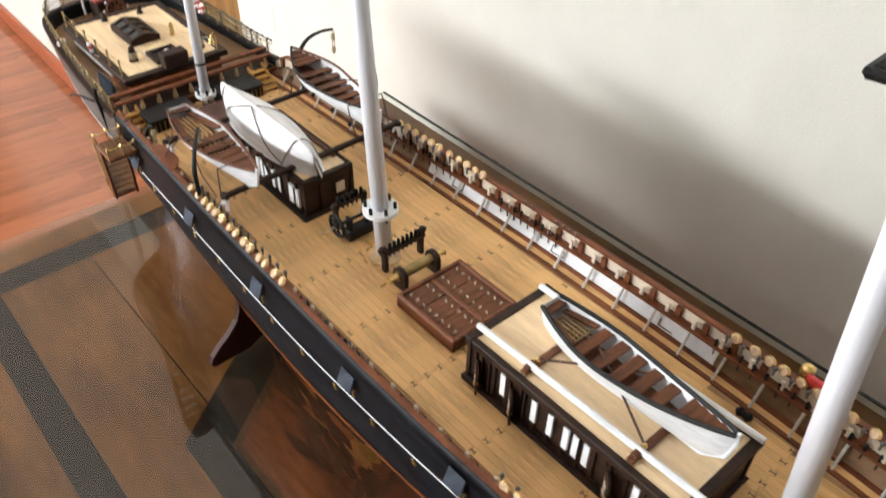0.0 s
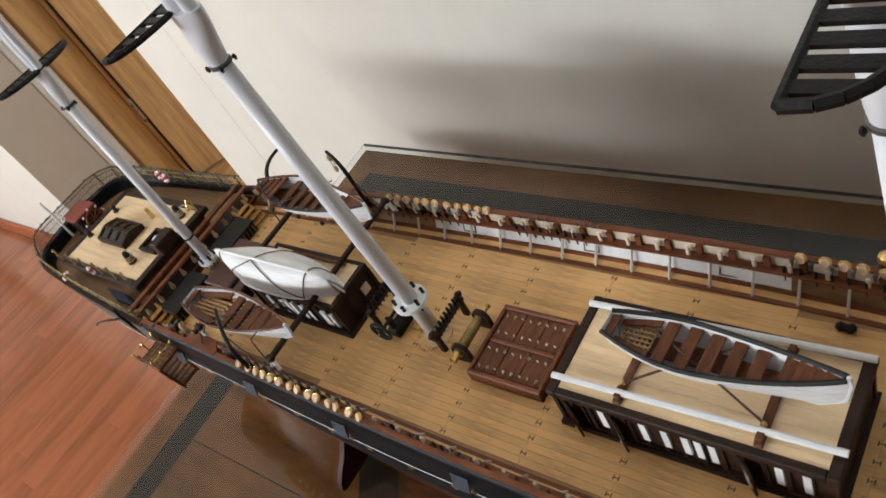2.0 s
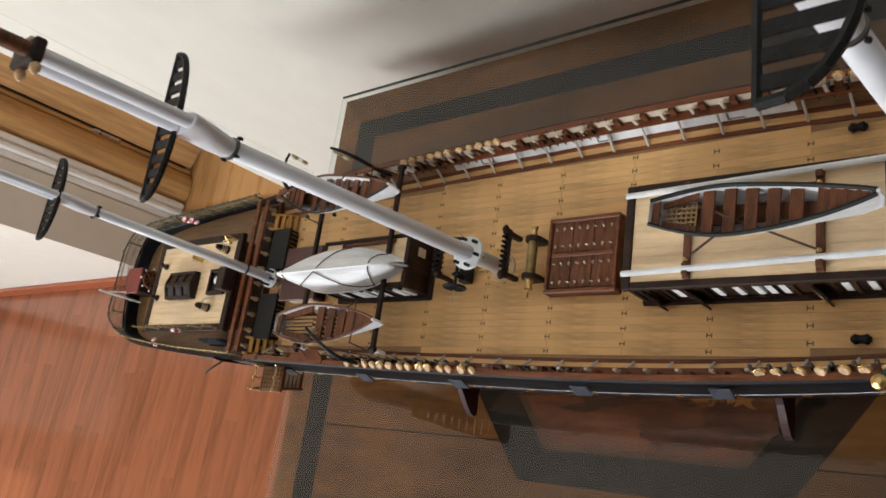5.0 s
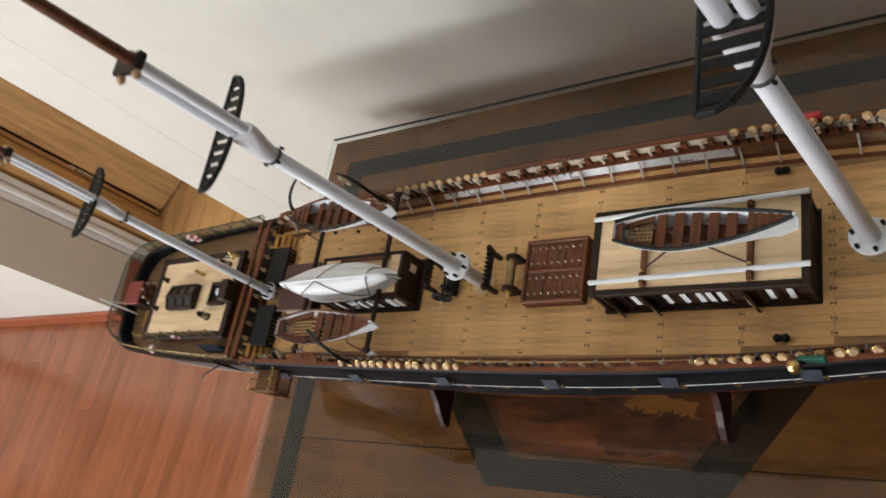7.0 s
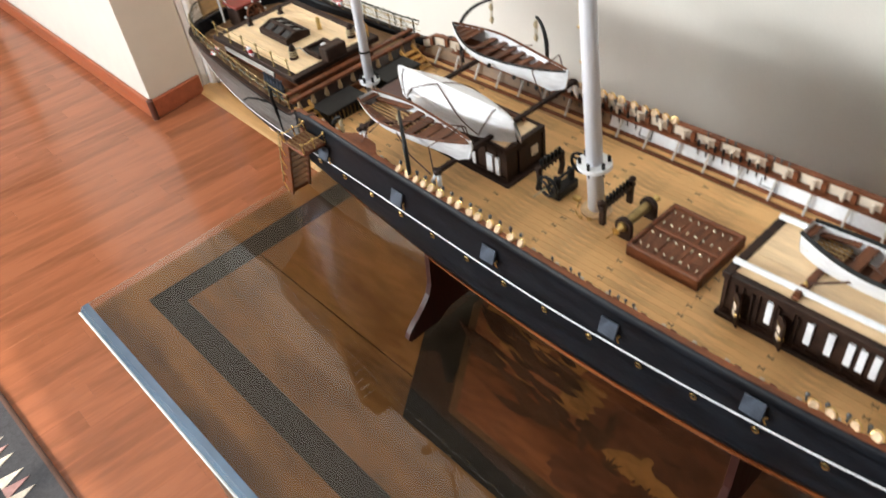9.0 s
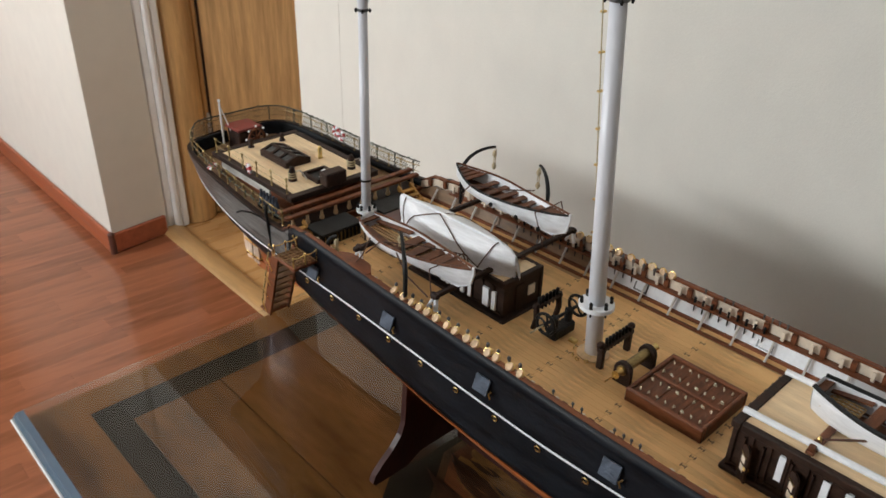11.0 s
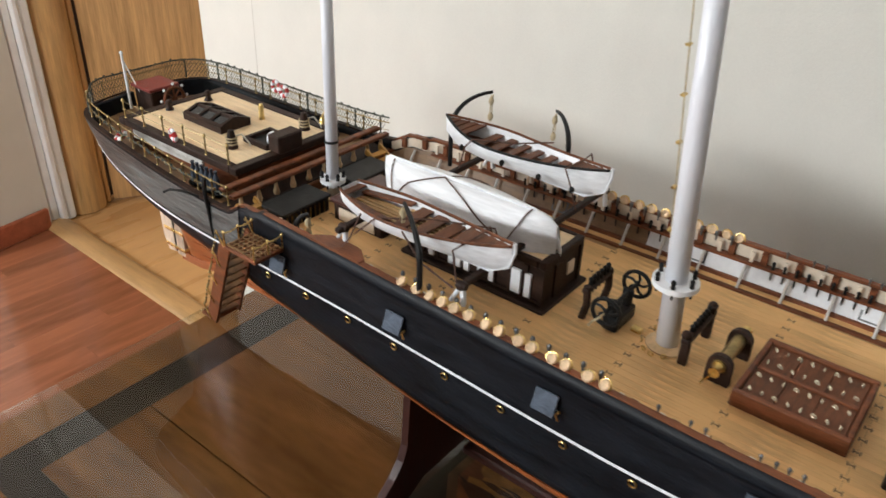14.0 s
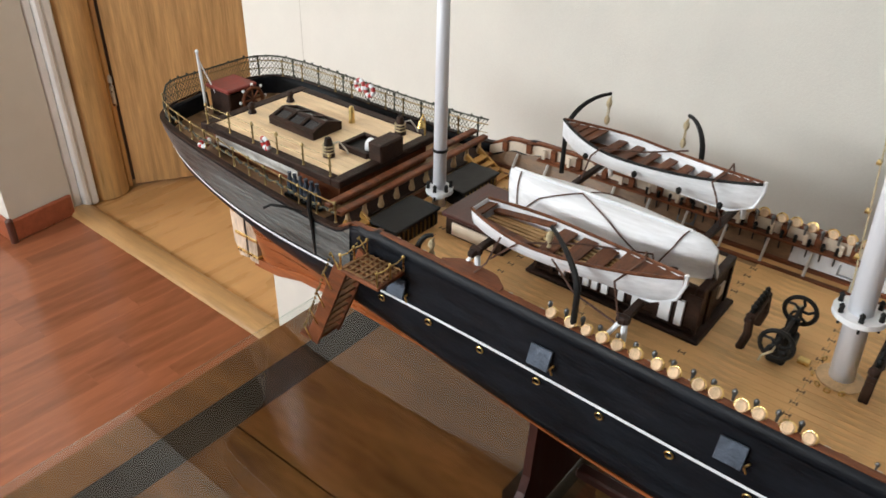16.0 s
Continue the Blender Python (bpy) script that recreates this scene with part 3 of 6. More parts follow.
lights = [part("marquetry_streak", leaf(a, c), M_CARVEL, panel) for a, c in ((0.020, 0.0016), (0.014, 0.0012), (0.027, 0.0020))]
lay(lights, scatter(16, -0.030, 0.455, -0.048, 0.345, 0.022, 0.08), zc + 0.00036)
trees = [part("marquetry_tree", ragged(a, c), M_CARVED, panel) for a, c in ((0.020, 0.012), (0.012, 0.008), (0.008, 0.020))]
lay(trees, [(-0.066, 0.325, 0.2), (-0.058, 0.318, 0.0), (-0.074, 0.330, 0.6), (-0.062, 0.334, 0.1), (-0.070, 0.316, 0.9), (-0.048, 0.322, 0.3)], zc + 0.00030)
blades = [part("marquetry_leaf", leaf(a, c), M_CARVED, panel) for a, c in ((0.013, 0.0028), (0.010, 0.0022))]
fans = []
for cx, cy in ((-0.085, 0.266), (-0.064, 0.322), (-0.082, 0.300)):
    for j in range(8):
        fans.append((cx, cy, -1.57 + (j - 3.5) * 0.36 + rc.uniform(-0.08, 0.08)))
lay(blades, fans, zc + 0.00034)
for lx, ly in ((TX0 + 0.06, TY0 + 0.06), (TX1 - 0.06, TY0 + 0.06), (TX0 + 0.06, TY1 - 0.06), (TX1 - 0.06, TY1 - 0.06)):
    part("leg", lathe([(0.026, 0.0), (0.03, 0.05), (0.022, 0.1), (0.03, 0.4), (0.036, 0.6), (0.03, zt - 0.05)], 14, m=Matrix.Translation((lx, ly, 0))), M_LEG, table, smooth=True)
part("apron", box(TX0 + 0.04, TX1 - 0.04, TY0 + 0.04, TY1 - 0.04, zt - 0.12, zt - 0.04), M_LEG, table)

gb = bmesh.new()
box(TX0, TX1, TY0, TY1, GT - 0.0075, GT, bm=gb)
glass_top = part("glass_top", gb, M_GLASS)
glass_top.matrix_world = TURN
tagged(glass_top, "clear glass sheet with a polished edge on the table", "glass top")
bm = bmesh.new()
bm.from_mesh(glass_top.data)
bmesh.ops.bevel(bm, geom=list(bm.edges), offset=0.0022, segments=2, affect='EDGES')
bm.normal_update()
for f in bm.faces:
    f.material_index = 0 if f.normal.z > 0.5 else 1
bm.to_mesh(glass_top.data)
bm.free()
glass_top.data.materials.append(M_CLEAR)

# Blue of the edge is the window's reflection put into its colour.
M_EDGE = mat("polished_glass_edge", (0.10, 0.16, 0.24), 0.12, spread=0.25, grain=6, bump=0.0, stretch=(1, 0.6, 1), spec=0.8)
ring_ = [(TX0 + 0.0002, GT - 0.0086), (TX0 + 0.0002, GT - 0.004), (TX0 + 0.0042, GT + 0.0003), (TX0 + 0.0102, GT + 0.0003), (TX0 + 0.0102, GT - 0.0086)]
edge_ = strip([[(x, y, z) for x, z in ring_ + ring_[:1]] for y in (TY0 + 0.003, TY1 - 0.003)])
bmesh.ops.recalc_face_normals(edge_, faces=edge_.faces)
part("polished_edge", edge_, M_EDGE, glass_top, "polished glass edge with the window's blue-grey reflection painted on")
# Darkness of the far edge seen through the glass, put into the colour.
part("far_edge", box(TX1 - 0.0022, TX1 + 0.0004, TY0 + 0.003, TY1 - 0.003, GT - 0.0024, GT + 0.0004, 0.0004), mat("shaded_glass_edge", (0.040, 0.046, 0.040), 0.3, spread=0.2, grain=6, bump=0.0, spec=0.3), glass_top, "far edge of the glass, its inner shade painted dark green")
# White bar drawn as the edge's reflected highlight.
part("edge_bead", tube([(TX0 - 0.0008, TY0 + 0.003, GT - 0.0055), (TX0 - 0.0008, TY1 - 0.003, GT - 0.0055)], 0.0013, 6), M_PAINT, glass_top, "white line painted as the glint along the glass edge", True)

# ---------------------------------------------------------------- the ship
SHIP = Matrix.Translation((0.002, 0.26, 0)) @ Matrix.Rotation(radians(0.9), 4, 'Z') @ Matrix.Translation((0, -0.26, 0))
ship = thing("model_ship", SHIP, "wooden model of a three-masted clipper, black hull, no sails", "model ship")

M_BULWARK = mat("tan_bulwark_wood", (0.22, 0.125, 0.06), 0.5, spread=0.25, grain=60, bump=0.1, stretch=(4, 0.8, 4))
BV = (-0.150, -0.12, -0.08, -0.03, 0.03, 0.10, 0.20, 0.30, 0.40, 0.50, 0.60, 0.65, 0.70, 0.75, 0.80, 0.83, 0.848, 0.858, 0.863, 0.865)
BW = (0.001, 0.018, 0.040, 0.060, 0.075, 0.083, 0.0885, 0.0895, 0.0880, 0.0855, 0.082, 0.0795, 0.0765, 0.0730, 0.0685, 0.0640, 0.057, 0.043, 0.022, 0.001)
POOP = 0.642          # break of the poop


def beam(v):
    return max(0.001, curve(BV, BW, v))


def rail_z(v):
    """Top of the bulwark."""
    if v <= 0.61:
        return 0.9775 + 0.015 * max(0, (0.36 - v) / 0.5) ** 1.6
    return curve((0.61, 0.626, 0.640, 0.70, 0.76, 0.82, 0.86), (0.9755, 0.9750, 0.9672, 0.966, 0.968, 0.971, 0.973), v)


def stripe_z(v):
    return curve((-0.15, 0.05, 0.15, 0.20, 0.25, 0.30, 0.35, 0.40, 0.46, 0.53, 0.60, 0.67, 0.73, 0.78, 0.82, 0.845, 0.86), (0.984, 0.970, 0.960, 0.9555, 0.9512, 0.9478, 0.9450, 0.9444, 0.9448, 0.9448, 0.9428, 0.938, 0.9370, 0.9405, 0.9475, 0.9545, 0.9600), v)


def flap_z(v):
    return curve((0.03, 0.20, 0.30, 0.45, 0.60), (0.985, 0.9745, 0.9680, 0.9645, 0.9580), v)


def deck_z(v):
    return 0.9535 + 0.012 * max(0, (0.28 - v) / 0.42) ** 1.6


def keel_z(v):
    return curve((-0.15, -0.11, -0.06, 0.0, 0.50, 0.66, 0.73, 0.79, 0.822, 0.830, 0.845, 0.86), (0.955, 0.87, 0.848, 0.838, 0.832, 0.834, 0.835, 0.832, 0.827, 0.908, 0.938, 0.955), v)


def side_x(v, z):
    """Half-breadth of the hull at height z."""
    b, zs, zk = beam(v), stripe_z(v), keel_z(v)
    if z >= zs:
        t = (z - zs) / max(1e-4, rail_z(v) - zs)
        return b * (1.012 - 0.012 * t) if v < POOP else b * (curve((0.64, 0.72, 0.79, 0.83, 0.86), (1.0, 0.99, 0.955, 0.92, 0.90), v) + (1 - curve((0.64, 0.72, 0.79, 0.83, 0.86), (1.0, 0.99, 0.955, 0.92, 0.90), v)) * t)
    c = curve((-0.15, -0.05, 0.05, 0.2, 0.4, 0.6, 0.68, 0.75, 0.80, 0.83, 0.86), (0.30, 0.55, 0.80, 0.925, 0.960, 0.870, 0.760, 0.60, 0.40, 0.30, 0.5), v)
    zc = zk + (zs - zk) * curve((-0.15, 0.1, 0.4, 0.6, 0.7, 0.82, 0.835, 0.86), (0.6, 0.62, 0.60, 0.68, 0.72, 0.70, 0.4, 0.4), v)
    if z >= zc:
        t = (z - zc) / max(1e-4, zs - zc)
        return max(0.0008, b * (c + (curve((0.6, 0.64, 0.72, 0.79, 0.83, 0.86), (1.012, 1.0, 0.99, 0.955, 0.92, 0.90), v) - c) * math.sin(t * math.pi / 2) ** 0.75))
    return max(0.0008, b * c * max(0.0, (z - zk) / max(1e-4, zc - zk)) ** curve((0.0, 0.2, 0.5, 0.7, 0.8), (0.85, 0.60, 0.85, 1.1, 1.0), v))


VS = [-0.15 + 1.0145 * k / 150 for k in range(151)]


def red_top(v):
    return curve((-0.15, 0.1, 0.25, 0.35, 0.45, 0.55, 0.70, 0.80, 0.83, 0.86), (0.951, 0.927, 0.9120, 0.9060, 0.9040, 0.9065, 0.9075, 0.918, 0.932, 0.9565), v)


def hull_band(z_lo, z_hi, steps, off=0.0):
    """Both sides of the hull between two heights given along it."""
    bm = bmesh.new()
    for s in (-1, 1):
        rows = []
        for v in VS:
            lo, hi = max(z_lo(v), keel_z(v) + 1e-4), z_hi(v)
            lo = min(lo, hi - 1e-4)
            rows.append([(s * (side_x(v, lo + (hi - lo) * k / steps) + off), v, lo + (hi - lo) * k / steps) for k in range(steps + 1)])
        strip(rows, bm, flip=s > 0)
    return bm


def shell(ob, inward):
    md = ob.modifiers.new("thickness", 'SOLIDIFY')
    md.thickness, md.offset = inward, -1
    return ob


upper_hull = shell(part("upper_hull", hull_band(red_top, lambda v: rail_z(v) + (0.0012 if v < 0.625 else 0.0), 12), M_BLACK, ship, "black painted topsides", True), 0.004)
bottom = shell(part("bottom", hull_band(keel_z, lambda v: red_top(v) + 0.0005, 20, 0.0003), M_RED, ship, "red-brown varnished bottom", True), 0.003)
stripe = part("stripe", hull_band(lambda v: stripe_z(v) - 0.0009, lambda v: stripe_z(v) + 0.0009, 2, 0.0007), M_WHITE, ship, "thin white line along the hull", True)
part("boot_strip", hull_band(lambda v: red_top(v) - 0.0012, lambda v: red_top(v) + 0.0012, 2, 0.0012), M_RED, ship, "raised red-brown strip at the waterline", True)
keel_v = [-0.06 + 0.891 * k / 30 for k in range(31)]
keel_line = slab([(v, keel_z(min(v, 0.82)) - 0.0045) for v in keel_v] + [(v, keel_z(min(v, 0.82)) + 0.004) for v in keel_v[::-1]], -0.003, 0.003, m=Matrix(((0, 0, 1, 0), (1, 0, 0, 0), (0, 1, 0, 0), (0, 0, 0, 1))))
part("keel", keel_line, M_RED, ship)
part("rail_strake", hull_band(lambda v: rail_z(v) - 0.0068 if v < 0.62 else rail_z(v) - 0.001, lambda v: rail_z(v) - 0.0055 if v < 0.62 else rail_z(v) - 0.0004, 1, 0.0011), M_BLACK, ship, smooth=True)

for s in (-1, 1):
    bm = bmesh.new()
    vs_ = [0.628 + 0.230 * k / 60 for k in range(61)]
    rows = []
    for v in vs_:
        lo, hi = stripe_z(v) + 0.0022, rail_z(v) - 0.0012
        rows.append([(s * (side_x(v, lo + (hi - lo) * k / 6) + 0.0006 + 0.0004 * math.sin(math.pi * k / 6)), v, lo + (hi - lo) * k / 6) for k in range(7)])
    strip(rows, bm, flip=s > 0)
    part("quarter_plank", bm, M_QUARTER, ship, "scuffed black planking of the quarter with its grey sheen painted in", True)

# rail cap: a board on top of the bulwark, broken at the gangway
def cap(v0, v1, z, inner, outer, thick, material, name, label="", sides=(-1, 1), n=60):
    for s in sides:
        bm = bmesh.new()
        rows = []
        for k in range(n + 1):
            v = v0 + (v1 - v0) * k / n
            b, h = beam(v), z(v)
            xi, xo = max(0.0005, b - inner), b + outer
            rows.append([(s * xi, v, h), (s * xo, v, h), (s * xo, v, h + thick), (s * xi, v, h + thick), (s * xi, v, h)])
        strip(rows, bm)
        bm.faces.new([bm.verts.new(p) for p in rows[0][:4]])
        bm.faces.new([bm.verts.new(p) for p in rows[-1][:4]])
        bmesh.ops.remove_doubles(bm, verts=bm.verts, dist=1e-6)
        bmesh.ops.recalc_face_normals(bm, faces=bm.faces)
        part(name, bm, material, ship, label)


cap(-0.146, 0.640, rail_z, 0.0046, -0.0010, 0.0018, M_RAIL, "rail_cap", "red-brown mahogany rail cap")
cap(0.628, 0.8640, lambda v: rail_z(v), 0.0034, 0.0006, 0.0014, M_DARK, "poop_rail_cap", "dark brown plank along the poop edge")
# broad mahogany pads where the rail carries the boat beams
for s in (-1, 1):
    for v0, v1 in ((0.522, 0.562),):
        n_ = 10
        vs_ = [v0 + (v1 - v0) * k / n_ for k in range(n_ + 1)]
        ins_ = [0.0125 * min(1.0, 0.45 + 2.4 * min(k, n_ - k) / n_) for k in range(n_ + 1)]
        pad = slab([(s * (beam(v) - 0.0012), v) for v in vs_] + [(s * (beam(v) - i), v) for v, i in zip(vs_[::-1], ins_[::-1])], rail_z(0.54) + 0.0006, rail_z(0.54) + 0.0024)
        part("rail_pad", pad, M_RAIL, ship, "broad red-brown pad on the rail under the boat posts")
# lower rail inside the bulwark (pin rail) and white bulwark panels behind the stanchions
cap(0.02, 0.60, lambda v: rail_z(v) - 0.0090, 0.0102, -0.0048, 0.0014, M_RAIL, "pin_rail", "mahogany pin rail inside the bulwark")
for s in (-1, 1):
    for v0, v1, m_, lb in ((0.02, 0.172, M_BULWARK, "tan inner bulwark"), (0.172, 0.428, M_WHITE, "white inner bulwark"), (0.428, 0.642, M_BULWARK, "tan inner bulwark")):
        rows = [[(s * (beam(v) - 0.0098), v, deck_z(v) + 0.0042), (s * (beam(v) - 0.0050), v, rail_z(v) - 0.0083)] for v in [v0 + (v1 - v0) * k / 30 for k in range(31)]]
        shell(part("bulwark_panel", strip(rows), m_, ship, lb), 0.0004)
    rows = [[(s * (beam(v) - 0.0046), v, rail_z(v) - 0.0075), (s * (beam(v) - 0.0046), v, rail_z(v) - 0.0004)] for v in [0.02 + 0.622 * k / 60 for k in range(61)]]
    shell(part("topgallant_panel", strip(rows), M_CREAM, ship, "cream panel between the rails"), 0.0004)
    vs_ = [0.02 + 0.62 * k / 60 for k in range(61)]
    step = [[(s * (beam(v) - 0.0090), v, deck_z(v) + 0.0046), (s * (beam(v) - 0.0116), v, deck_z(v) + 0.0044), (s * (beam(v) - 0.0119), v, deck_z(v) + 0.0022)] for v in vs_]
    part("bulwark_step", strip(step), M_RAIL, ship, "red-brown step at the foot of the bulwark")
    marg = [[(s * (beam(v) - 0.0117), v, deck_z(v) + 0.0024), (s * (beam(v) - 0.0160), v, deck_z(v) + 0.0018)] for v in vs_]
    part("margin_plank", strip(marg), M_DECK, ship, "tan margin plank beside the bulwark")
    line_ = [[(s * (beam(v) - 0.0160), v, deck_z(v) + 0.0020), (s * (beam(v) - 0.0186), v, deck_z(v) + 0.0017), (s * (beam(v) - 0.0188), v, deck_z(v))] for v in vs_]
    part("waterway", strip(line_), M_RAIL, ship, "narrow red-brown waterway along the deck edge")

# main deck base, then planks
rows = [[(-(beam(v) - 0.004), v, deck_z(v) + 0.0004), (0.0, v, deck_z(v) + 0.0007), (beam(v) - 0.004, v, deck_z(v) + 0.0004)] for v in [-0.14 + 0.80 * k / 80 for k in range(81)]]
part("deck_base", strip(rows), M_CAULK, ship, "brown caulked deck under the planks")


def copies(first, spots):
    """The first piece moved to the first spot, and one more of it at each of the others."""
    first.matrix_local = spots[0]
    for m in spots[1:]:
        again(first, m)


# stanchions on the inner side, white battens from pin rail to waterway
sp = []
for s in (-1, 1):
    for k in range(24):
        v = 0.0418 + k * 0.0250
        sp.append((s, v))
st = part("stanchion", tube([(0, 0, 0), (0, 0, 1)], 0.00095, 6), M_GREYW, ship, "pale sloping bulwark stanchion", True)
ms = []
for s, v in sp:
    a = Vector((s * (beam(v) - 0.0165), v, deck_z(v) + 0.0015))
    b = Vector((s * (beam(v) - 0.0075), v, rail_z(v) - 0.0082))
    d = b - a
    ms.append(Matrix.Translation(a) @ d.to_track_quat('Z', 'Y').to_matrix().to_4x4() @ Matrix.Diagonal((1, 1, d.length, 1)))
copies(st, ms)
tb = part("timberhead", box(-0.0012, 0.0012, -0.0018, 0.0018, 0, 0.0075), M_RAIL, ship, "short mahogany timberhead between the rails")
copies(tb, [Matrix.Translation((s * (beam(v) - 0.006), v, rail_z(v) - 0.0075)) for s, v in [(s, 0.03 + k * 0.0193) for s in (-1, 1) for k in range(32)]])

# cream blocks beside the timberheads, and the dull frames of the freeing ports seen from inboard
bl = part("rail_block", box(-0.0009, 0.0009, -0.0012, 0.0012, 0, 0.0066, 0.0003), M_CREAM, ship, "short cream-painted block between the rails")
copies(bl, [Matrix.Translation((s * (beam(v) - 0.0078), v, rail_z(v) - 0.0074)) for s, v in [(s, 0.0366 + k * 0.0193) for s in (-1, 1) for k in range(30)]])
fr_ = bmesh.new()
for a in ((-0.0058, 0.0058, 0.0, 0.0010), (-0.0058, 0.0058, 0.0078, 0.0088), (-0.0058, -0.0046, 0.0010, 0.0078), (0.0046, 0.0058, 0.0010, 0.0078)):
    box(-0.0006, 0.0006, a[0], a[1], a[2], a[3], bm=fr_)
box(-0.0003, 0.0001, -0.0046, 0.0046, 0.0010, 0.0078, bm=fr_)
port_in = part("port_frame", fr_, M_LEAD, ship, "dull grey frame of a freeing port inside the bulwark")
copies(port_in, [Matrix.Translation((s * (beam(v) - 0.0090), v, deck_z(v) + 0.0052)) @ pose(0, 0, 0, 0, s * 24, 0) for s in (-1, 1) for v in (0.492, 0.396, 0.297, 0.207)])

# deadeyes: round boxwood discs with a brass strop, in groups abreast of each mast
dm_ = lathe([(0.0018, -0.0015), (0.0026, -0.0012), (0.0029, 0.0), (0.0027, 0.0010), (0.0021, 0.0014), (0.0019, 0.0011)], 16)
dead = part("deadeye", dm_, M_BOXPINK, ship, "round pale boxwood deadeye", True)
spots = []
groups = {-1: [(0.372, 0.492, 14), (0.045, 0.184, 15)], 1: [(0.374, 0.466, 11), (0.045, 0.166, 13)]}
rg = random.Random(4)
for s in (-1, 1):
    for a, b, n in groups[s]:
        for k in range(n):
            v = a + (b - a) * (k + rg.uniform(-0.18, 0.18)) / (n - 1)
            spots.append(Matrix.Translation((s * (beam(v) - (0.0054 if v < 0.2 else 0.0032 if s < 0 else 0.005)), v, rail_z(v) + 0.0030)) @ pose(0, 0, 0, rg.uniform(-14, 14), rg.uniform(*((-78, -56) if s < 0 and v < 0.2 else (-60, -34) if s < 0 else (-85, -60))), rg.uniform(-12, 12)))
copies(dead, spots)
strop = part("strop", tube([(0.0030 * math.cos(a), 0.0030 * math.sin(a), 0.0) for a in [math.radians(-105 + 15 * k) for k in range(15)]], 0.00055, 6), M_BRASS, ship, "thin brass strop round a deadeye", True)
copies(strop, spots)
lany = part("lanyard_pin", lathe([(0.0006, -0.003), (0.0008, 0.0), (0.0012, 0.001), (0.0013, 0.0022), (0.0006, 0.0032)], 8), M_LEAD, ship, "small dull grey pin behind a deadeye", True)
copies(lany, [Matrix.Translation((s * (beam(v) - 0.0085), v, rail_z(v) + 0.0020)) for s in (-1, 1) for a, b, n in groups[s] for v in [a + 0.004 + (b - a) * k / (n - 1) for k in range(n)]])

# belaying pins on the pin rails
pin = part("belaying_pin", lathe([(0.0004, -0.0075), (0.0006, -0.001), (0.0011, 0.0), (0.0009, 0.0018), (0.0012, 0.0035), (0.0005, 0.0045)], 8), M_IRON, ship, "dark belaying pin", True)
spots = []
for s in (-1, 1):
    for a, b, n in ((0.405, 0.52, 16), (0.30, 0.352, 9), (0.06, 0.175, 15)):
        for k in range(n):
            v = a + (b - a) * k / (n - 1)
            spots.append(Matrix.Translation((s * (beam(v) - 0.0082), v, rail_z(v) - 0.0072)))
copies(pin, spots)
topin = part("rail_pin", lathe([(0.0004, -0.0015), (0.0005, 0.0006), (0.0009, 0.0012), (0.0009, 0.0021), (0.0004, 0.0028)], 8), M_LEAD, ship, "small dark pin on the rail cap", True)
copies(topin, [Matrix.Translation((s * (beam(v) - 0.0055), v, rail_z(v) + 0.0022)) for s in (-1, 1) for v in (0.347, 0.3325, 0.326, 0.3035, 0.2975, 0.2925, 0.287)])

# freeing ports: small lead-grey flaps standing out from the hull
flap = part("freeing_port", box(-0.0006, 0.0006, -0.0062, 0.0062, -0.0112, 0.0, 0.0003), M_STEELBLUE, ship, "small lead-grey flap propped open")
hoo = part("flap_hook", tube([(0, 0, 0), (0.0, 0.002, -0.003), (0, 0.0005, -0.006)], 0.0006, 6), M_BRASS, ship, "tiny brass hook")
fs, hs = [], []
for s in (-1, 1):
    for v in (0.588, 0.492, 0.396, 0.297, 0.207, 0.12, 0.03):
        z = flap_z(v)
        fs.append(Matrix.Translation((s * (side_x(v, z) + 0.0012), v, z)) @ pose(0, 0, 0, 0, -s * 20, 0))
        hs.append(Matrix.Translation((s * (side_x(v, z) + 0.0035), v - 0.0085, z - 0.006)))
copies(flap, fs)
copies(hoo, hs)

# portholes below the line
ring = part("porthole", tube([(0, 0.0020 * math.cos(a), 0.0020 * math.sin(a)) for a in [2 * math.pi * k / 14 for k in range(14)]], 0.0005, 5, closed=True), M_BRASS, ship, "small brass porthole ring", True)
copies(ring, [Matrix.Translation((s * (side_x(v, stripe_z(v) - 0.0050) + 0.0007), v, stripe_z(v) - 0.0050)) @ pose(0, 0, 0, 0, s * 6, 0) for s in (-1, 1) for v in [0.602 - 0.0362 * k for k in range(18)]])

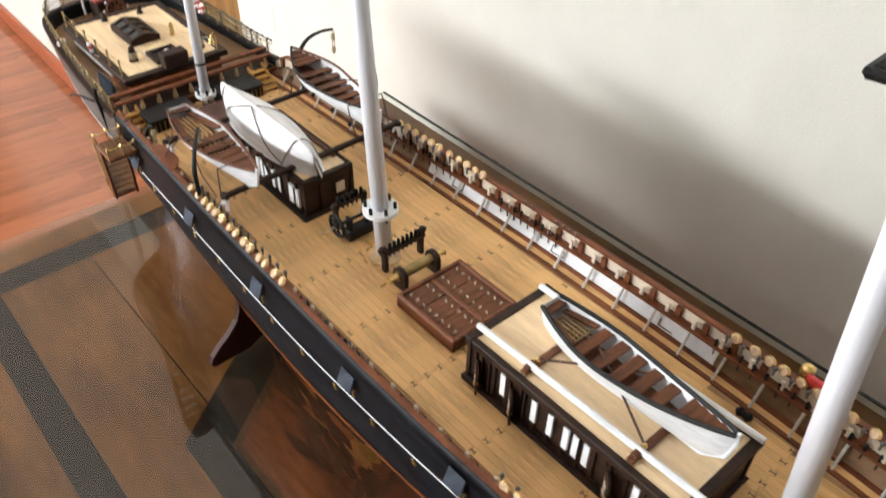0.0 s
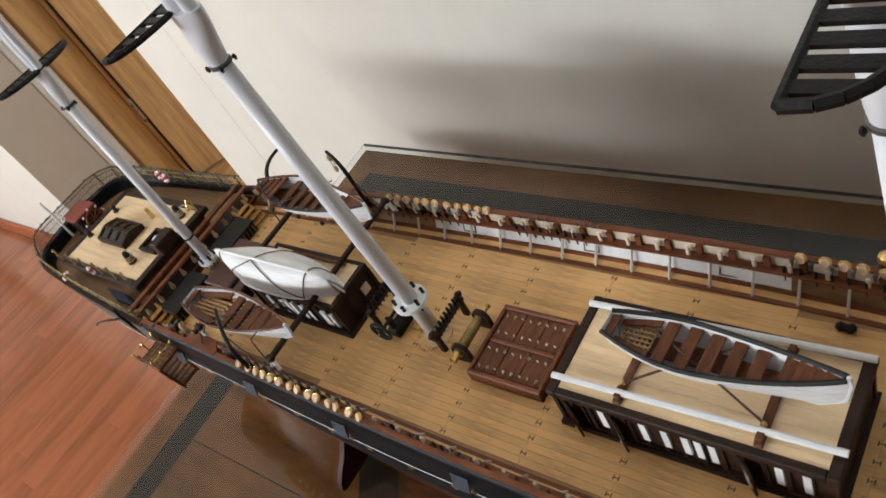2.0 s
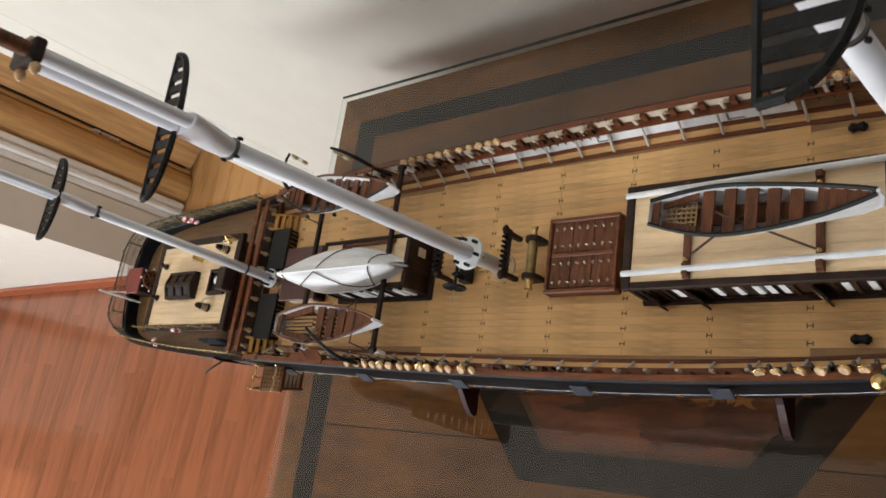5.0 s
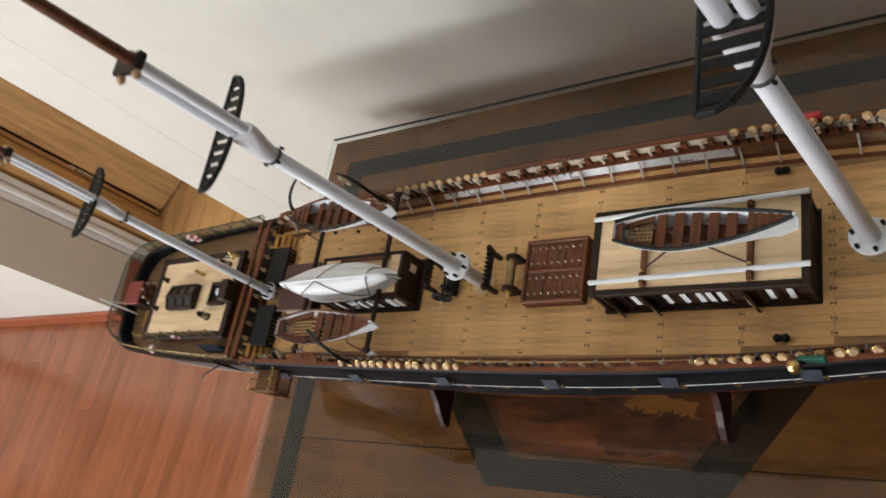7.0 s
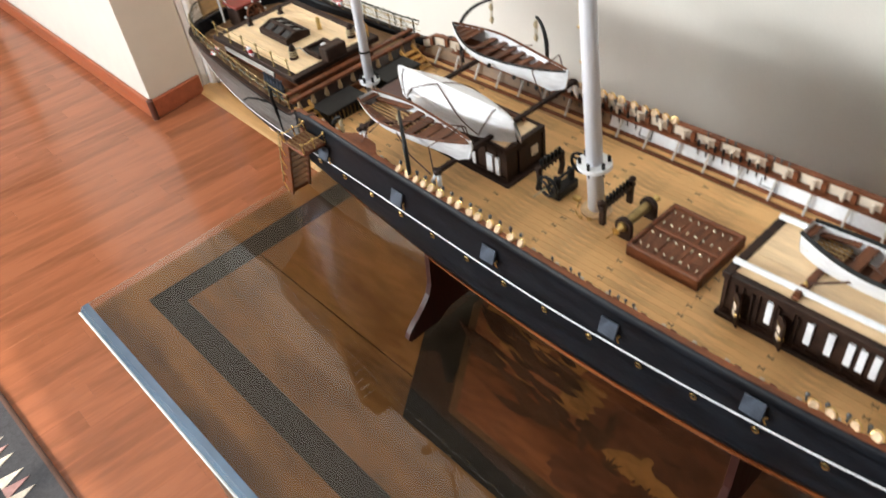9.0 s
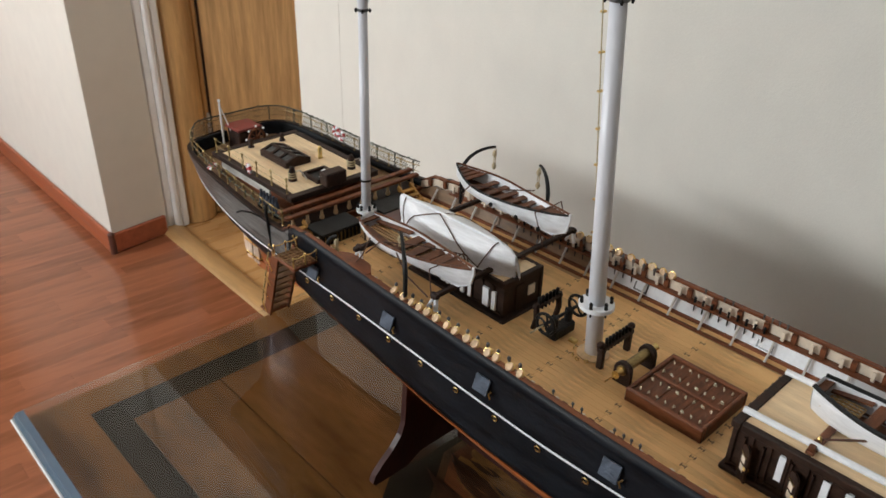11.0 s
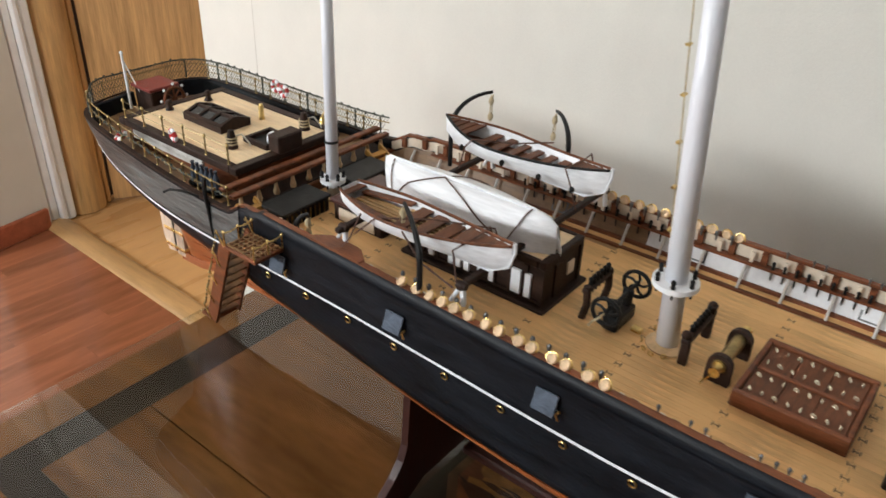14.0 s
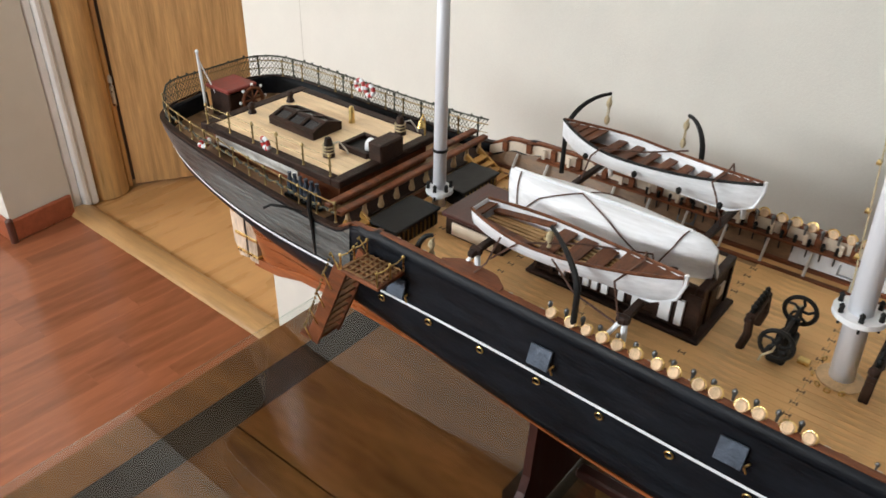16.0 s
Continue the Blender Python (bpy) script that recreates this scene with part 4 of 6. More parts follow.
# ---- houses on deck
def house(name, x0, x1, y0, y1, z0, z1, label, over=0.004, roof_rows=9, side_panels=(), sill=0.002):
    """A deckhouse: dark framed walls, a pale planked roof with a dark rim, panels set in the walls."""
    h = part(name, box(x0, x1, y0, y1, z0, z1 - 0.003), M_DARK, ship, label)
    part("sill", box(x0 - sill, x1 + sill, y0 - sill, y1 + sill, z0 - 0.001, z0 + 0.0036, 0.0009), M_DARK, h)
    rb = bmesh.new()
    for a in ((x0 - over, x1 + over, y0 - over, y0 + 0.003), (x0 - over, x1 + over, y1 - 0.003, y1 + over), (x0 - over, x0 + 0.002, y0 + 0.003, y1 - 0.003), (x1 - 0.002, x1 + over, y0 + 0.003, y1 - 0.003)):
        box(*a, z1 - 0.005, z1, 0.0006, bm=rb)
    part("roof_rim", rb, M_DARK, h, "dark brown roof edge")
    w = (x1 - x0 - 0.004) / roof_rows
    for k in range(roof_rows):
        part("roof_plank", box(x0 + 0.002 + k * w + 0.00004, x0 + 0.002 + (k + 1) * w - 0.00004, y0 + 0.003, y1 - 0.003, z1 - 0.0035, z1 - 0.0008), M_ROOF, h)
    n = max(3, int((y1 - y0) / 0.0095))
    post = None
    for s, x in ((-1, x0), (1, x1)):
        for k in range(n + 1):
            y = y0 + (y1 - y0) * k / n
            part("frame_post", box(x - 0.0014, x + 0.0014, y - 0.0012, y + 0.0012, z0 + 0.004, z1 - 0.005), M_DARK, h)
    for x in (x0, x1):
        part("frame_rail", box(x - 0.0012, x + 0.0012, y0, y1, z0 + 0.0045, z0 + 0.0062), M_DARK, h)
    for s, ya, yb, za, zb in side_panels:
        x = x0 if s < 0 else x1
        part("panel", box(x - 0.0017, x + 0.0017, ya, yb, za, zb), M_WHITE, h, "small white louvred panel")
    return h


# fore house with its long white spars and boat
FZ0, FZ1 = 0.954, 0.9895
pan = []
for s in (-1, 1):
    for y in (0.2320, 0.2090, 0.1975, 0.1870, 0.1805, 0.1735, 0.1430, 0.1310):
        pan.append((s, y - 0.0018, y + 0.0018, 0.9660, 0.9825))
HX0, HX1 = -0.0340, 0.0265
fore_house = house("fore_house", HX0, HX1, 0.1195, 0.2595, FZ0, FZ1, "long dark wooden deckhouse with white louvred panels", over=0.0026, side_panels=pan, roof_rows=11, sill=0.0035)
def ajar(x, y, s):
    """A dark round-headed door standing ajar, hinged on its after edge, with a brass knob and strap."""
    ol = [(0, 0), (0.0092, 0), (0.0092, 0.0185)] + [(0.0046 + 0.0046 * math.cos(math.pi * k / 6), 0.0185 + 0.0040 * math.sin(math.pi * k / 6)) for k in range(1, 6)] + [(0, 0.0185)]
    m = Matrix.Translation((x + s * 0.0014, y + 0.0046, 0.9572)) @ Matrix.Rotation(radians(-90 + s * 42), 4, 'Z') @ Matrix.Rotation(radians(90), 4, 'X')
    d = part("door", slab(ol, -0.0006, 0.0006), M_DARK, fore_house, "dark round-headed door standing ajar")
    d.matrix_local = m
    part("door_knob", lathe([(0.0007, -0.0018), (0.0014, -0.0012), (0.0007, 0.0), (0.0014, 0.0012), (0.0007, 0.0018)], 8, m=Matrix.Translation((0.0080, 0.0095, 0))), M_BRASS, d, "brass knob", True)
    for z0 in (0.0050, 0.0108):
        part("door_panel", box(0.0020, 0.0060, z0, z0 + 0.0042, -0.0008, 0.0008), M_CREAM, d, "small pale panel")
    part("door_strap", box(0.0005, 0.0070, 0.0155, 0.0166, -0.0009, 0.0009), M_OLDBRASS, d, "brass strap hinge")
    part("door_case", box(x - 0.0018, x + 0.0018, y - 0.0060, y - 0.0048, 0.9570, 0.9815), M_DARK, fore_house)
    part("door_case", box(x - 0.0018, x + 0.0018, y + 0.0048, y + 0.0060, 0.9570, 0.9815), M_DARK, fore_house)


for s in (-1, 1):
    for y in (0.2480, 0.2215, 0.1555):
        ajar(HX0 if s < 0 else HX1, y, s)
for s in (-1, 1):
    part("spar", tube([(s * 0.0245 + 0.0005, 0.1165, FZ1 + 0.0032), (s * 0.0245 - 0.0033, 0.2605, FZ1 + 0.0032)], 0.0019, 8), M_WHITE, ship, "long white spar lashed on the house roof", True)
for y in (0.222, 0.152):
    part("skid", box(-0.0320, 0.0255, y - 0.0022, y + 0.0022, FZ1 - 0.0002, FZ1 + 0.0018, 0.0004), M_MAHO, ship, "mahogany skid beam across the roof")
    for s in (-1, 1):
        part("spar_chock", box(s * 0.0245 - 0.0058, s * 0.0245 + 0.0012, y - 0.0018, y + 0.0018, FZ1 + 0.0016, FZ1 + 0.0045, 0.0004), M_MAHO, ship)
        part("lashing_eye", lathe([(0.0006, 0), (0.0014, 0.001), (0.0012, 0.003), (0.0004, 0.004)], 8, m=Matrix.Translation((s * 0.0185 - 0.003, y, FZ1 + 0.0018))), M_BRASS, ship, "brass lashing eye", True)


SKIN = {}
M_SLAT = mat("pale_slat_wood", (0.55, 0.37, 0.17), 0.5, spread=0.25, grain=120, bump=0.1)


def boat(name, L, W, D, label, upturned=False, thwarts=(), transom=True, gunwale=None, slats=(), gr=0.0011, decks=(), thick=0.0038, floor_w=0.5, benches=(), grate=(), taper=0.55, near_rim=None, drop=0.0):
    """An open boat lying along y, bow towards -y, its gunwale amidships at z = 0."""
    root = part(name, bmesh.new(), M_BOATW, ship, label)
    N, K = 26, 9

    def half(t):      # t 0 at the bow, 1 at the stern
        w = math.sin(min(1.0, t * (2.0 if upturned else 1.25) + (0.07 if upturned else 0.02)) * math.pi / 2) ** 0.8
        return W / 2 * w * (1.0 if t < 0.6 else 1 - (taper if transom else 1.0) * ((t - 0.6) / 0.4) ** 1.9)

    def sheer(t):
        return D * 0.42 * (abs(t - 0.55) / 0.55) ** 2.0

    def bottom_(t):
        if upturned:
            return -D * (1 - 0.30 * max(0, (0.07 - t) / 0.07) ** 2)
        return -D * (1 - 0.55 * max(0, (0.16 - t) / 0.16) ** 2 - (0.25 if transom else 0.55) * max(0, (t - 0.84) / 0.16) ** 2)

    def section(t, off):
        hw, top, bot = max(0.0004, half(t) - off), sheer(t), bottom_(t) + off
        out = []
        for k in range(-K, K + 1):
            a = k / K
            out.append((hw * math.sin(a * math.pi / 2), -L / 2 + L * t, bot + (top - bot) * (1 - math.cos(a * math.pi / 2)) ** 0.95))
        return out
    def skin(t, a, off=0.0008):
        hw, top, bot = half(t) + off, sheer(t), bottom_(t) - off
        return Vector((hw * math.sin(a * math.pi / 2), -L / 2 + L * t, bot + (top - bot) * (1 - math.cos(a * math.pi / 2)) ** 0.95))
    SKIN[label] = skin
    bm = bmesh.new()
    rows = [section(k / N, 0.0) for k in range(N + 1)]
    strip(rows, bm)
    inn = [section(k / N, 0.0011) for k in range(N + 1)]
    strip(inn, bm, flip=True)
    if transom:
        bm.faces.new([bm.verts.new((p[0], p[1] + 0.0004, p[2])) for p in rows[-1]])
        bm.faces.new([bm.verts.new((p[0], p[1] - 0.0008, p[2])) for p in rows[-1]][::-1])
    bm.to_mesh(root.data)
    bm.free()
    for p in root.data.polygons:
        p.use_smooth = True
    # gunwale
    for s in (-1, 1):
        pts = [(s * (half(k / N) + 0.0002), -L / 2 + L * k / N, sheer(k / N) + 0.0003) for k in range(N + 1)]
        part("gunwale", tube(pts, gr, 6), (near_rim if near_rim and s < 0 else gunwale) or M_DARK, root, "thin gunwale strip", True)
    part("stem", tube([(0, -L / 2 - 0.0008, sheer(0) + 0.0015), (0, -L / 2 - 0.0012, sheer(0) * 0.4), (0, -L / 2 + 0.002, -D * 0.55), (0, -L / 2 + L * 0.12, -D * 1.02), (0, 0, -D * 1.04), (0, L / 2 - L * 0.02, bottom_(1) - 0.0003)], 0.0011, 6), M_WHITE, root, "white keel and stem", True)
    if upturned:
        return root
    def deck(name, ts, z, material=M_MAHO, label=""):
        o = slab([(half(t) - 0.0007, -L / 2 + L * t) for t in ts] + [(0.0007 - half(t), -L / 2 + L * t) for t in ts[::-1]], z - 0.0010, z)
        return part(name, o, material, root, label)
    for t0, t1 in decks:
        n = 4
        for k in range(n):
            a, c = t0 + (t1 - t0) * k / n, t0 + (t1 - t0) * (k + 1) / n - 0.004
            deck("deck_plank", [a, (a + c) / 2, c], sheer((a + c) / 2) - 0.0002, label="red-brown planked end deck")
    for t in thwarts:
        w = half(t) - 0.0012
        part("thwart", box(-w, w, -L / 2 + L * t - thick, -L / 2 + L * t + thick, sheer(t) - 0.0028 - drop, sheer(t) - 0.0014 - drop, 0.0003), M_MAHO, root)
    ts = (0.12, 0.3, 0.5, 0.7, 0.9)
    part("floor_board", slab([(half(t) * floor_w, -L / 2 + L * t) for t in ts] + [(-half(t) * floor_w, -L / 2 + L * t) for t in ts[::-1]], -D * 0.46, -D * 0.40), M_MAHO, root)
    if benches:
        t0, t1 = benches
        for s in (-1, 1):
            part("stern_bench", slab([(s * (half(t0) - 0.0008), -L / 2 + L * t0), (s * (half(t1) - 0.0008), -L / 2 + L * t1), (s * (half(t1) * 0.45), -L / 2 + L * t1), (s * (half(t0) * 0.62), -L / 2 + L * t0)], -0.0016, -0.0004), M_MAHO, root)
        deck("stern_sheet", [t1, t1 + 0.02, t1 + 0.04], sheer(t1) - 0.0006)
        for k in range(0 if grate else 5):
            x = (k - 2) * half(0.8) * 0.22
            part("bottom_slat", box(x - 0.0009, x + 0.0009, -L / 2 + L * t0, -L / 2 + L * t1, -0.0036, -0.0028), M_HONEY, root, "pale bottom board")
    if slats:
        for a, c in zip(slats, slats[1:]):
            for k in range(6):
                x = (k - 2.5) * half((a + c) / 2) * 0.26
                part("slat", box(x - 0.0007, x + 0.0007, -L / 2 + L * a, -L / 2 + L * c, -0.0042, -0.0032), M_SLAT, root, "pale slatted bottom board")
    if grate:
        t0, t1 = grate
        for k in range(7):
            y = -L / 2 + L * (t0 + (t1 - t0) * k / 6)
            part("grating_bar", box(-half(0.9) * 0.75, half(0.9) * 0.75, y - 0.0004, y + 0.0004, -0.0050, -0.0042), M_SLAT, root)
        for k in range(6):
            x = (k - 2.5) * half(0.9) * 0.28
            part("grating_bar", box(x - 0.0005, x + 0.0005, -L / 2 + L * t0, -L / 2 + L * t1, -0.0042, -0.0036), M_SLAT, root)
    return root


gig = boat("gig", 0.116, 0.0290, 0.0185, "white open boat with black gunwale on the fore house", thwarts=(0.33, 0.43, 0.53, 0.63, 0.73), gr=0.0013, gunwale=M_IRON, decks=((0.03, 0.24),), thick=0.0034, floor_w=0.42, benches=(0.78, 0.955), grate=(0.80, 0.95))
gig.matrix_local = pose(-0.0008, 0.1785, FZ1 + 0.0185, -2.5, 0, -2.6)
for a, b in (((-0.0215, 0.222, FZ1 + 0.004), (0.009, 0.168, FZ1 + 0.0172)), ((-0.0215, 0.152, FZ1 + 0.004), (-0.003, 0.196, FZ1 + 0.0172)), ((0.009, 0.168, FZ1 + 0.0172), (0.0155, 0.152, FZ1 + 0.004)), ((-0.003, 0.196, FZ1 + 0.0172), (0.0155, 0.222, FZ1 + 0.004))):
    part("lashing", tube([a, tuple((Vector(a) + Vector(b)) / 2 + Vector((0, 0, 0.001))), b], 0.0007, 6), M_ROPE, ship, "dark brown lashing cord", True)

# middle house, boats on their beams
pan = []
for s in (-1, 1):
    for y, w in ((0.4512, 0.0019), (0.4590, 0.0030), (0.4755, 0.0016), (0.4834, 0.0018), (0.4934, 0.0018), (0.4994, 0.0018), (0.5048, 0.0018), (0.5200, 0.0018)):
        pan.append((s, y - w, y + w, 0.9595, 0.9745))
mid_house = house("mid_house", -0.0228, 0.0165, 0.4425, 0.537, 0.953, 0.985, "dark wooden midship house with white panels", over=0.0014, side_panels=pan, roof_rows=8, sill=0.0048)
for y in (0.4430,):
    part("door", box(-0.011, -0.002, y - 0.0016, y + 0.0012, 0.955, 0.978, 0.0004), M_DARK, mid_house, "dark panelled door")
    part("window", box(0.003, 0.010, y - 0.0014, y + 0.0010, 0.965, 0.973), M_CREAM, mid_house, "pale square window")
part("roof_fence", box(-0.006, 0.0130, 0.511, 0.5135, 0.985, 0.9868), M_MAHO, mid_house, "mahogany fillet on the roof")
part("roof_fence", box(0.0110, 0.0135, 0.456, 0.5135, 0.985, 0.9868), M_MAHO, mid_house, "mahogany fillet on the roof")
for y in (0.460, 0.546):
    part("boat_beam", box(-0.076, 0.074, y - 0.0019, y + 0.0019, 0.9855, 0.9890, 0.0006), M_DARK, ship, "dark beam carrying the boats across the ship")
    for s in (-1, 1):
        x = s * (beam(y) - 0.0125)
        part("beam_post", tube([(x, y - 0.002, rail_z(y) - 0.001), (x - s * 0.001, y - 0.001, 0.986)], 0.0016, 8), M_WHITE, ship, "white post under a boat beam", True)
        part("beam_post", tube([(x, y + 0.006, rail_z(y) - 0.001), (x - s * 0.001, y + 0.001, 0.986)], 0.0012, 8), M_WHITE, ship, "white post under a boat beam", True)
        part("beam_knee", lathe([(0.002, -0.003), (0.0028, 0), (0.002, 0.003)], 8, m=Matrix.Translation((x - s * 0.001, y, 0.9875)) @ pose(0, 0, 0, 90, 0, 0)), M_DARK, ship, smooth=True)

white_boat = boat("upturned_boat", 0.121, 0.033, 0.0180, "white boat lying keel up on the midship house", upturned=True, gunwale=M_WHITE, taper=0.72)
WB = pose(-0.0105, 0.5035, 0.9905, 0, 168, 0.5)
white_boat.matrix_local = WB
near_boat = boat("lifeboat", 0.113, 0.032, 0.0130, "white lifeboat with red-brown planked inside on the boat beams", gunwale=M_MAHO, thwarts=(0.36, 0.47, 0.58), decks=((0.03, 0.29),), thick=0.0042, floor_w=0.72, benches=(0.66, 0.95), slats=(0.30, 0.34, 0.455, 0.565, 0.66), gr=0.0009)
near_boat.matrix_local = pose(-0.0565, 0.4985, 1.0035, -1.0)
far_boat = boat("lifeboat", 0.128, 0.034, 0.0150, "white lifeboat with red-brown thwarts and black fenders", thwarts=(0.27, 0.36, 0.45, 0.54, 0.63, 0.72), gunwale=M_MAHO, transom=False, decks=((0.03, 0.20), (0.80, 0.97)), gr=0.0009, thick=0.0030, drop=0.0020, near_rim=M_IRON)
far_boat.matrix_local = pose(0.0500, 0.5085, 1.0085, 0, 0, -3.5)
for y in (0.46, 0.484, 0.512, 0.545):
    part("fender", lathe([(0.0006, -0.002), (0.0017, -0.0005), (0.0017, 0.0008), (0.0006, 0.002)], 8, m=Matrix.Translation((0.0325 + (y - 0.5) * 0.06, y, 1.0030))), M_IRON, ship, "small black round fender", True)

ROPES = [
    [(-0.0735, 0.535, 0.9885), (-0.072, 0.52, 1.0035), (-0.055, 0.495, 1.005), (-0.039, 0.465, 1.004), (-0.038, 0.462, 0.989)],
    [(-0.075, 0.462, 0.9885), (-0.0715, 0.468, 1.004), (-0.053, 0.463, 1.008), (-0.040, 0.468, 1.0045), (-0.038, 0.462, 0.989)],
    [(0.0345, 0.458, 0.989), (0.0335, 0.464, 1.006), (0.0345, 0.468, 1.0125), (0.049, 0.466, 1.0125), (0.0655, 0.468, 1.012), (0.067, 0.462, 0.989)],
    [(0.0335, 0.545, 0.989), (0.0320, 0.540, 1.006), (0.0335, 0.535, 1.0120), (0.048, 0.515, 1.0105), (0.0655, 0.495, 1.0115)],
    [(-0.079, 0.545, 0.975), (-0.077, 0.535, 0.9875), (-0.073, 0.530, 1.003)],
    [(-0.078, 0.462, 0.9875), (-0.076, 0.485, 0.992), (-0.0735, 0.500, 1.0035)],
]
wb_skin = SKIN["white boat lying keel up on the midship house"]
for ta in (((0.90, 0.96), (0.80, 0.5), (0.62, 0.05), (0.5, -0.4), (0.4, -0.9)), ((0.62, 0.05), (0.45, 0.4), (0.22, 0.96)), ((0.22, 0.96), (0.16, 0.5), (0.12, 0.0), (0.12, -0.9)), ((0.93, 0.98), (0.94, 0.0), (0.93, -0.98))):
    pts = []
    for (t0, a0), (t1, a1) in zip(ta, ta[1:]):
        pts += [WB @ wb_skin(t0 + (t1 - t0) * k / 6, a0 + (a1 - a0) * k / 6) for k in range(6)]
    part("lashing", tube(pts + [WB @ wb_skin(*ta[-1])], 0.00042, 6), M_ROPE, ship, "dark brown lashing cord", True)
for r in ROPES:
    pts = []
    for a, b in zip(r, r[1:]):
        pts += [tuple(Vector(a).lerp(Vector(b), k / 4)) for k in range(4)]
    part("lashing", tube(pts + [r[-1]], 0.00052, 6), M_ROPE, ship, "dark brown lashing cord", True)

# ---- main hatch
hb = part("main_hatch", box(-0.0275, 0.0230, 0.2805, 0.3310, 0.953, 0.9608), M_MAHO, ship, "red-brown hatch with rows of ring bolts")
for x0, x1, y0, y1 in ((-0.0290, -0.0258, 0.2790, 0.3325), (0.0213, 0.0245, 0.2790, 0.3325), (-0.0258, 0.0213, 0.2790, 0.2818), (-0.0258, 0.0213, 0.3297, 0.3325)):
    part("coaming", box(x0, x1, y0, y1, 0.953, 0.9638, 0.0007), M_RAIL, hb, "rounded red-brown coaming")
for i in range(2):
    for j in range(3):
        a, b = -0.0256 + i * 0.0246, 0.2820 + j * 0.0159
        part("hatch_board", box(a + 0.0003, a + 0.0222, b + 0.0002, b + 0.0157, 0.9606, 0.9622, 0.0004), M_MAHO, hb)
part("hatch_bar", box(-0.0035, -0.0010, 0.2822, 0.3293, 0.9608, 0.9632, 0.0004), M_RAIL, hb, "lighter bar down the middle of the hatch")
rb = part("ring_bolt", tube([(0.0011 * math.cos(a), 0, 0.0010 + 0.0010 * math.sin(a)) for a in [2 * math.pi * k / 8 for k in range(8)]], 0.00046, 5, closed=True), M_BRIGHT, hb, "small bright brass ring bolt")
copies(rb, [Matrix.Translation((x, 0.2852 + 0.0059 * j, 0.9618)) @ pose(0, 0, 0, 0, 0, 35 * ((i + j) % 3)) for i, x in enumerate((-0.0215, -0.0085, 0.004, 0.0165)) for j in range(8)])


# ---- masts
def mast(name, base, lean, heights, r0, label, collar=None, top_w=0.034, aft=0.012, deep=0.0155, side=0.0):
    """A white pole from the deck to its top, the dark bars of the top, the doubling above and the stump of a brown topmast."""
    root = part(name, bmesh.new(), M_MAST, ship, label)
    b = Vector(base)
    ax = Vector((lean[0], lean[1], 1.0))

    def at(z):
        return b + ax * (z - b.z)
    z_heel, z_top, z_cap, z_end = heights
    bm = tube([at(base[2] - 0.002), at(z_heel)], [r0, r0 * 0.86], 24)
    bm.to_mesh(root.data)
    bm.free()
    for p in root.data.polygons:
        p.use_smooth = len(p.vertices) == 4
    R = Matrix.Translation(b) @ Matrix(((1, 0, lean[0], 0), (0, 1, lean[1], 0), (0, 0, 1, 0), (0, 0, 0, 1)))

    def h(z):
        return z - b.z
    part("mast_coat", lathe([(r0 * 1.9, h(base[2] - 0.001)), (r0 * 1.9, h(base[2] + 0.0018)), (r0 * 1.2, h(base[2] + 0.003))], 20, m=R), M_DEAD, root, "pale wooden ring at the foot", True)
    if collar:
        part("pin_collar", lathe([(r0 * 0.9, h(collar - 0.0016)), (r0 * 2.05, h(collar - 0.0016)), (r0 * 2.05, h(collar + 0.0012)), (r0 * 0.9, h(collar + 0.0012))], 24, m=R), M_WHITE, root, "white collar ring for belaying pins", True)
        part("collar_boss", lathe([(r0 * 0.9, h(collar - 0.006)), (r0 * 1.22, h(collar - 0.005)), (r0 * 1.3, h(collar - 0.0016))], 20, m=R), M_WHITE, root, smooth=True)
        for k in range(6):
            a = math.pi * (2 * k + 0.5) / 6
            part("collar_pin", lathe([(0.0006, -0.005), (0.0008, 0), (0.0013, 0.001), (0.0011, 0.0035), (0.0014, 0.0048), (0.0006, 0.006)], 8, m=R @ Matrix.Translation((r0 * 1.68 * math.cos(a), r0 * 1.68 * math.sin(a), h(collar)))), M_IRON, root, "dark belaying pin", True)
    cheek = []
    for f, rx, ry, dy in ((0.0, 0.90, 0.92, 0.0), (0.12, 1.02, 1.02, 0.0), (0.35, 1.10, 1.30, -0.2), (0.62, 1.06, 1.72, -0.55), (0.85, 1.00, 1.98, -0.8), (1.0, 0.98, 2.05, -0.85)):
        z_ = h(z_heel - 0.003) + f * (z_top - z_heel + 0.003)
        cheek.append([R @ Vector((rx * r0 * math.cos(2 * math.pi * k / 20), r0 * (dy + ry * math.sin(2 * math.pi * k / 20)), z_)) for k in range(21)])
    ck = strip(cheek)
    bmesh.ops.remove_doubles(ck, verts=ck.verts, dist=1e-6)
    ck.faces.new([v for v in ck.verts if abs(v.co.z - cheek[-1][0].z) < 1e-6])
    bmesh.ops.recalc_face_normals(ck, faces=ck.faces)
    part("cheek", ck, M_MAST, root, "pale swelling mast cheeks under the top", True)
    part("hound_band", lathe([(r0 * 0.85, h(z_heel - 0.0055)), (r0 * 1.06, h(z_heel - 0.005)), (r0 * 1.06, h(z_heel - 0.0035)), (r0 * 0.85, h(z_heel - 0.003))], 18, m=R), M_LEAD, root, smooth=True)
    for k in range(4):
        a = math.pi * (2 * k + 1) / 4
        part("band_eye", lathe([(0.0006, -0.0016), (0.0012, 0), (0.0006, 0.0016)], 8, m=R @ Matrix.Translation((r0 * 1.22 * math.cos(a), r0 * 1.35 * math.sin(a), h(z_heel - 0.0045)))), M_IRON, root, smooth=True)
    # the top: a crescent of dark bars, straight edge aft
    w = top_w
    n = 10
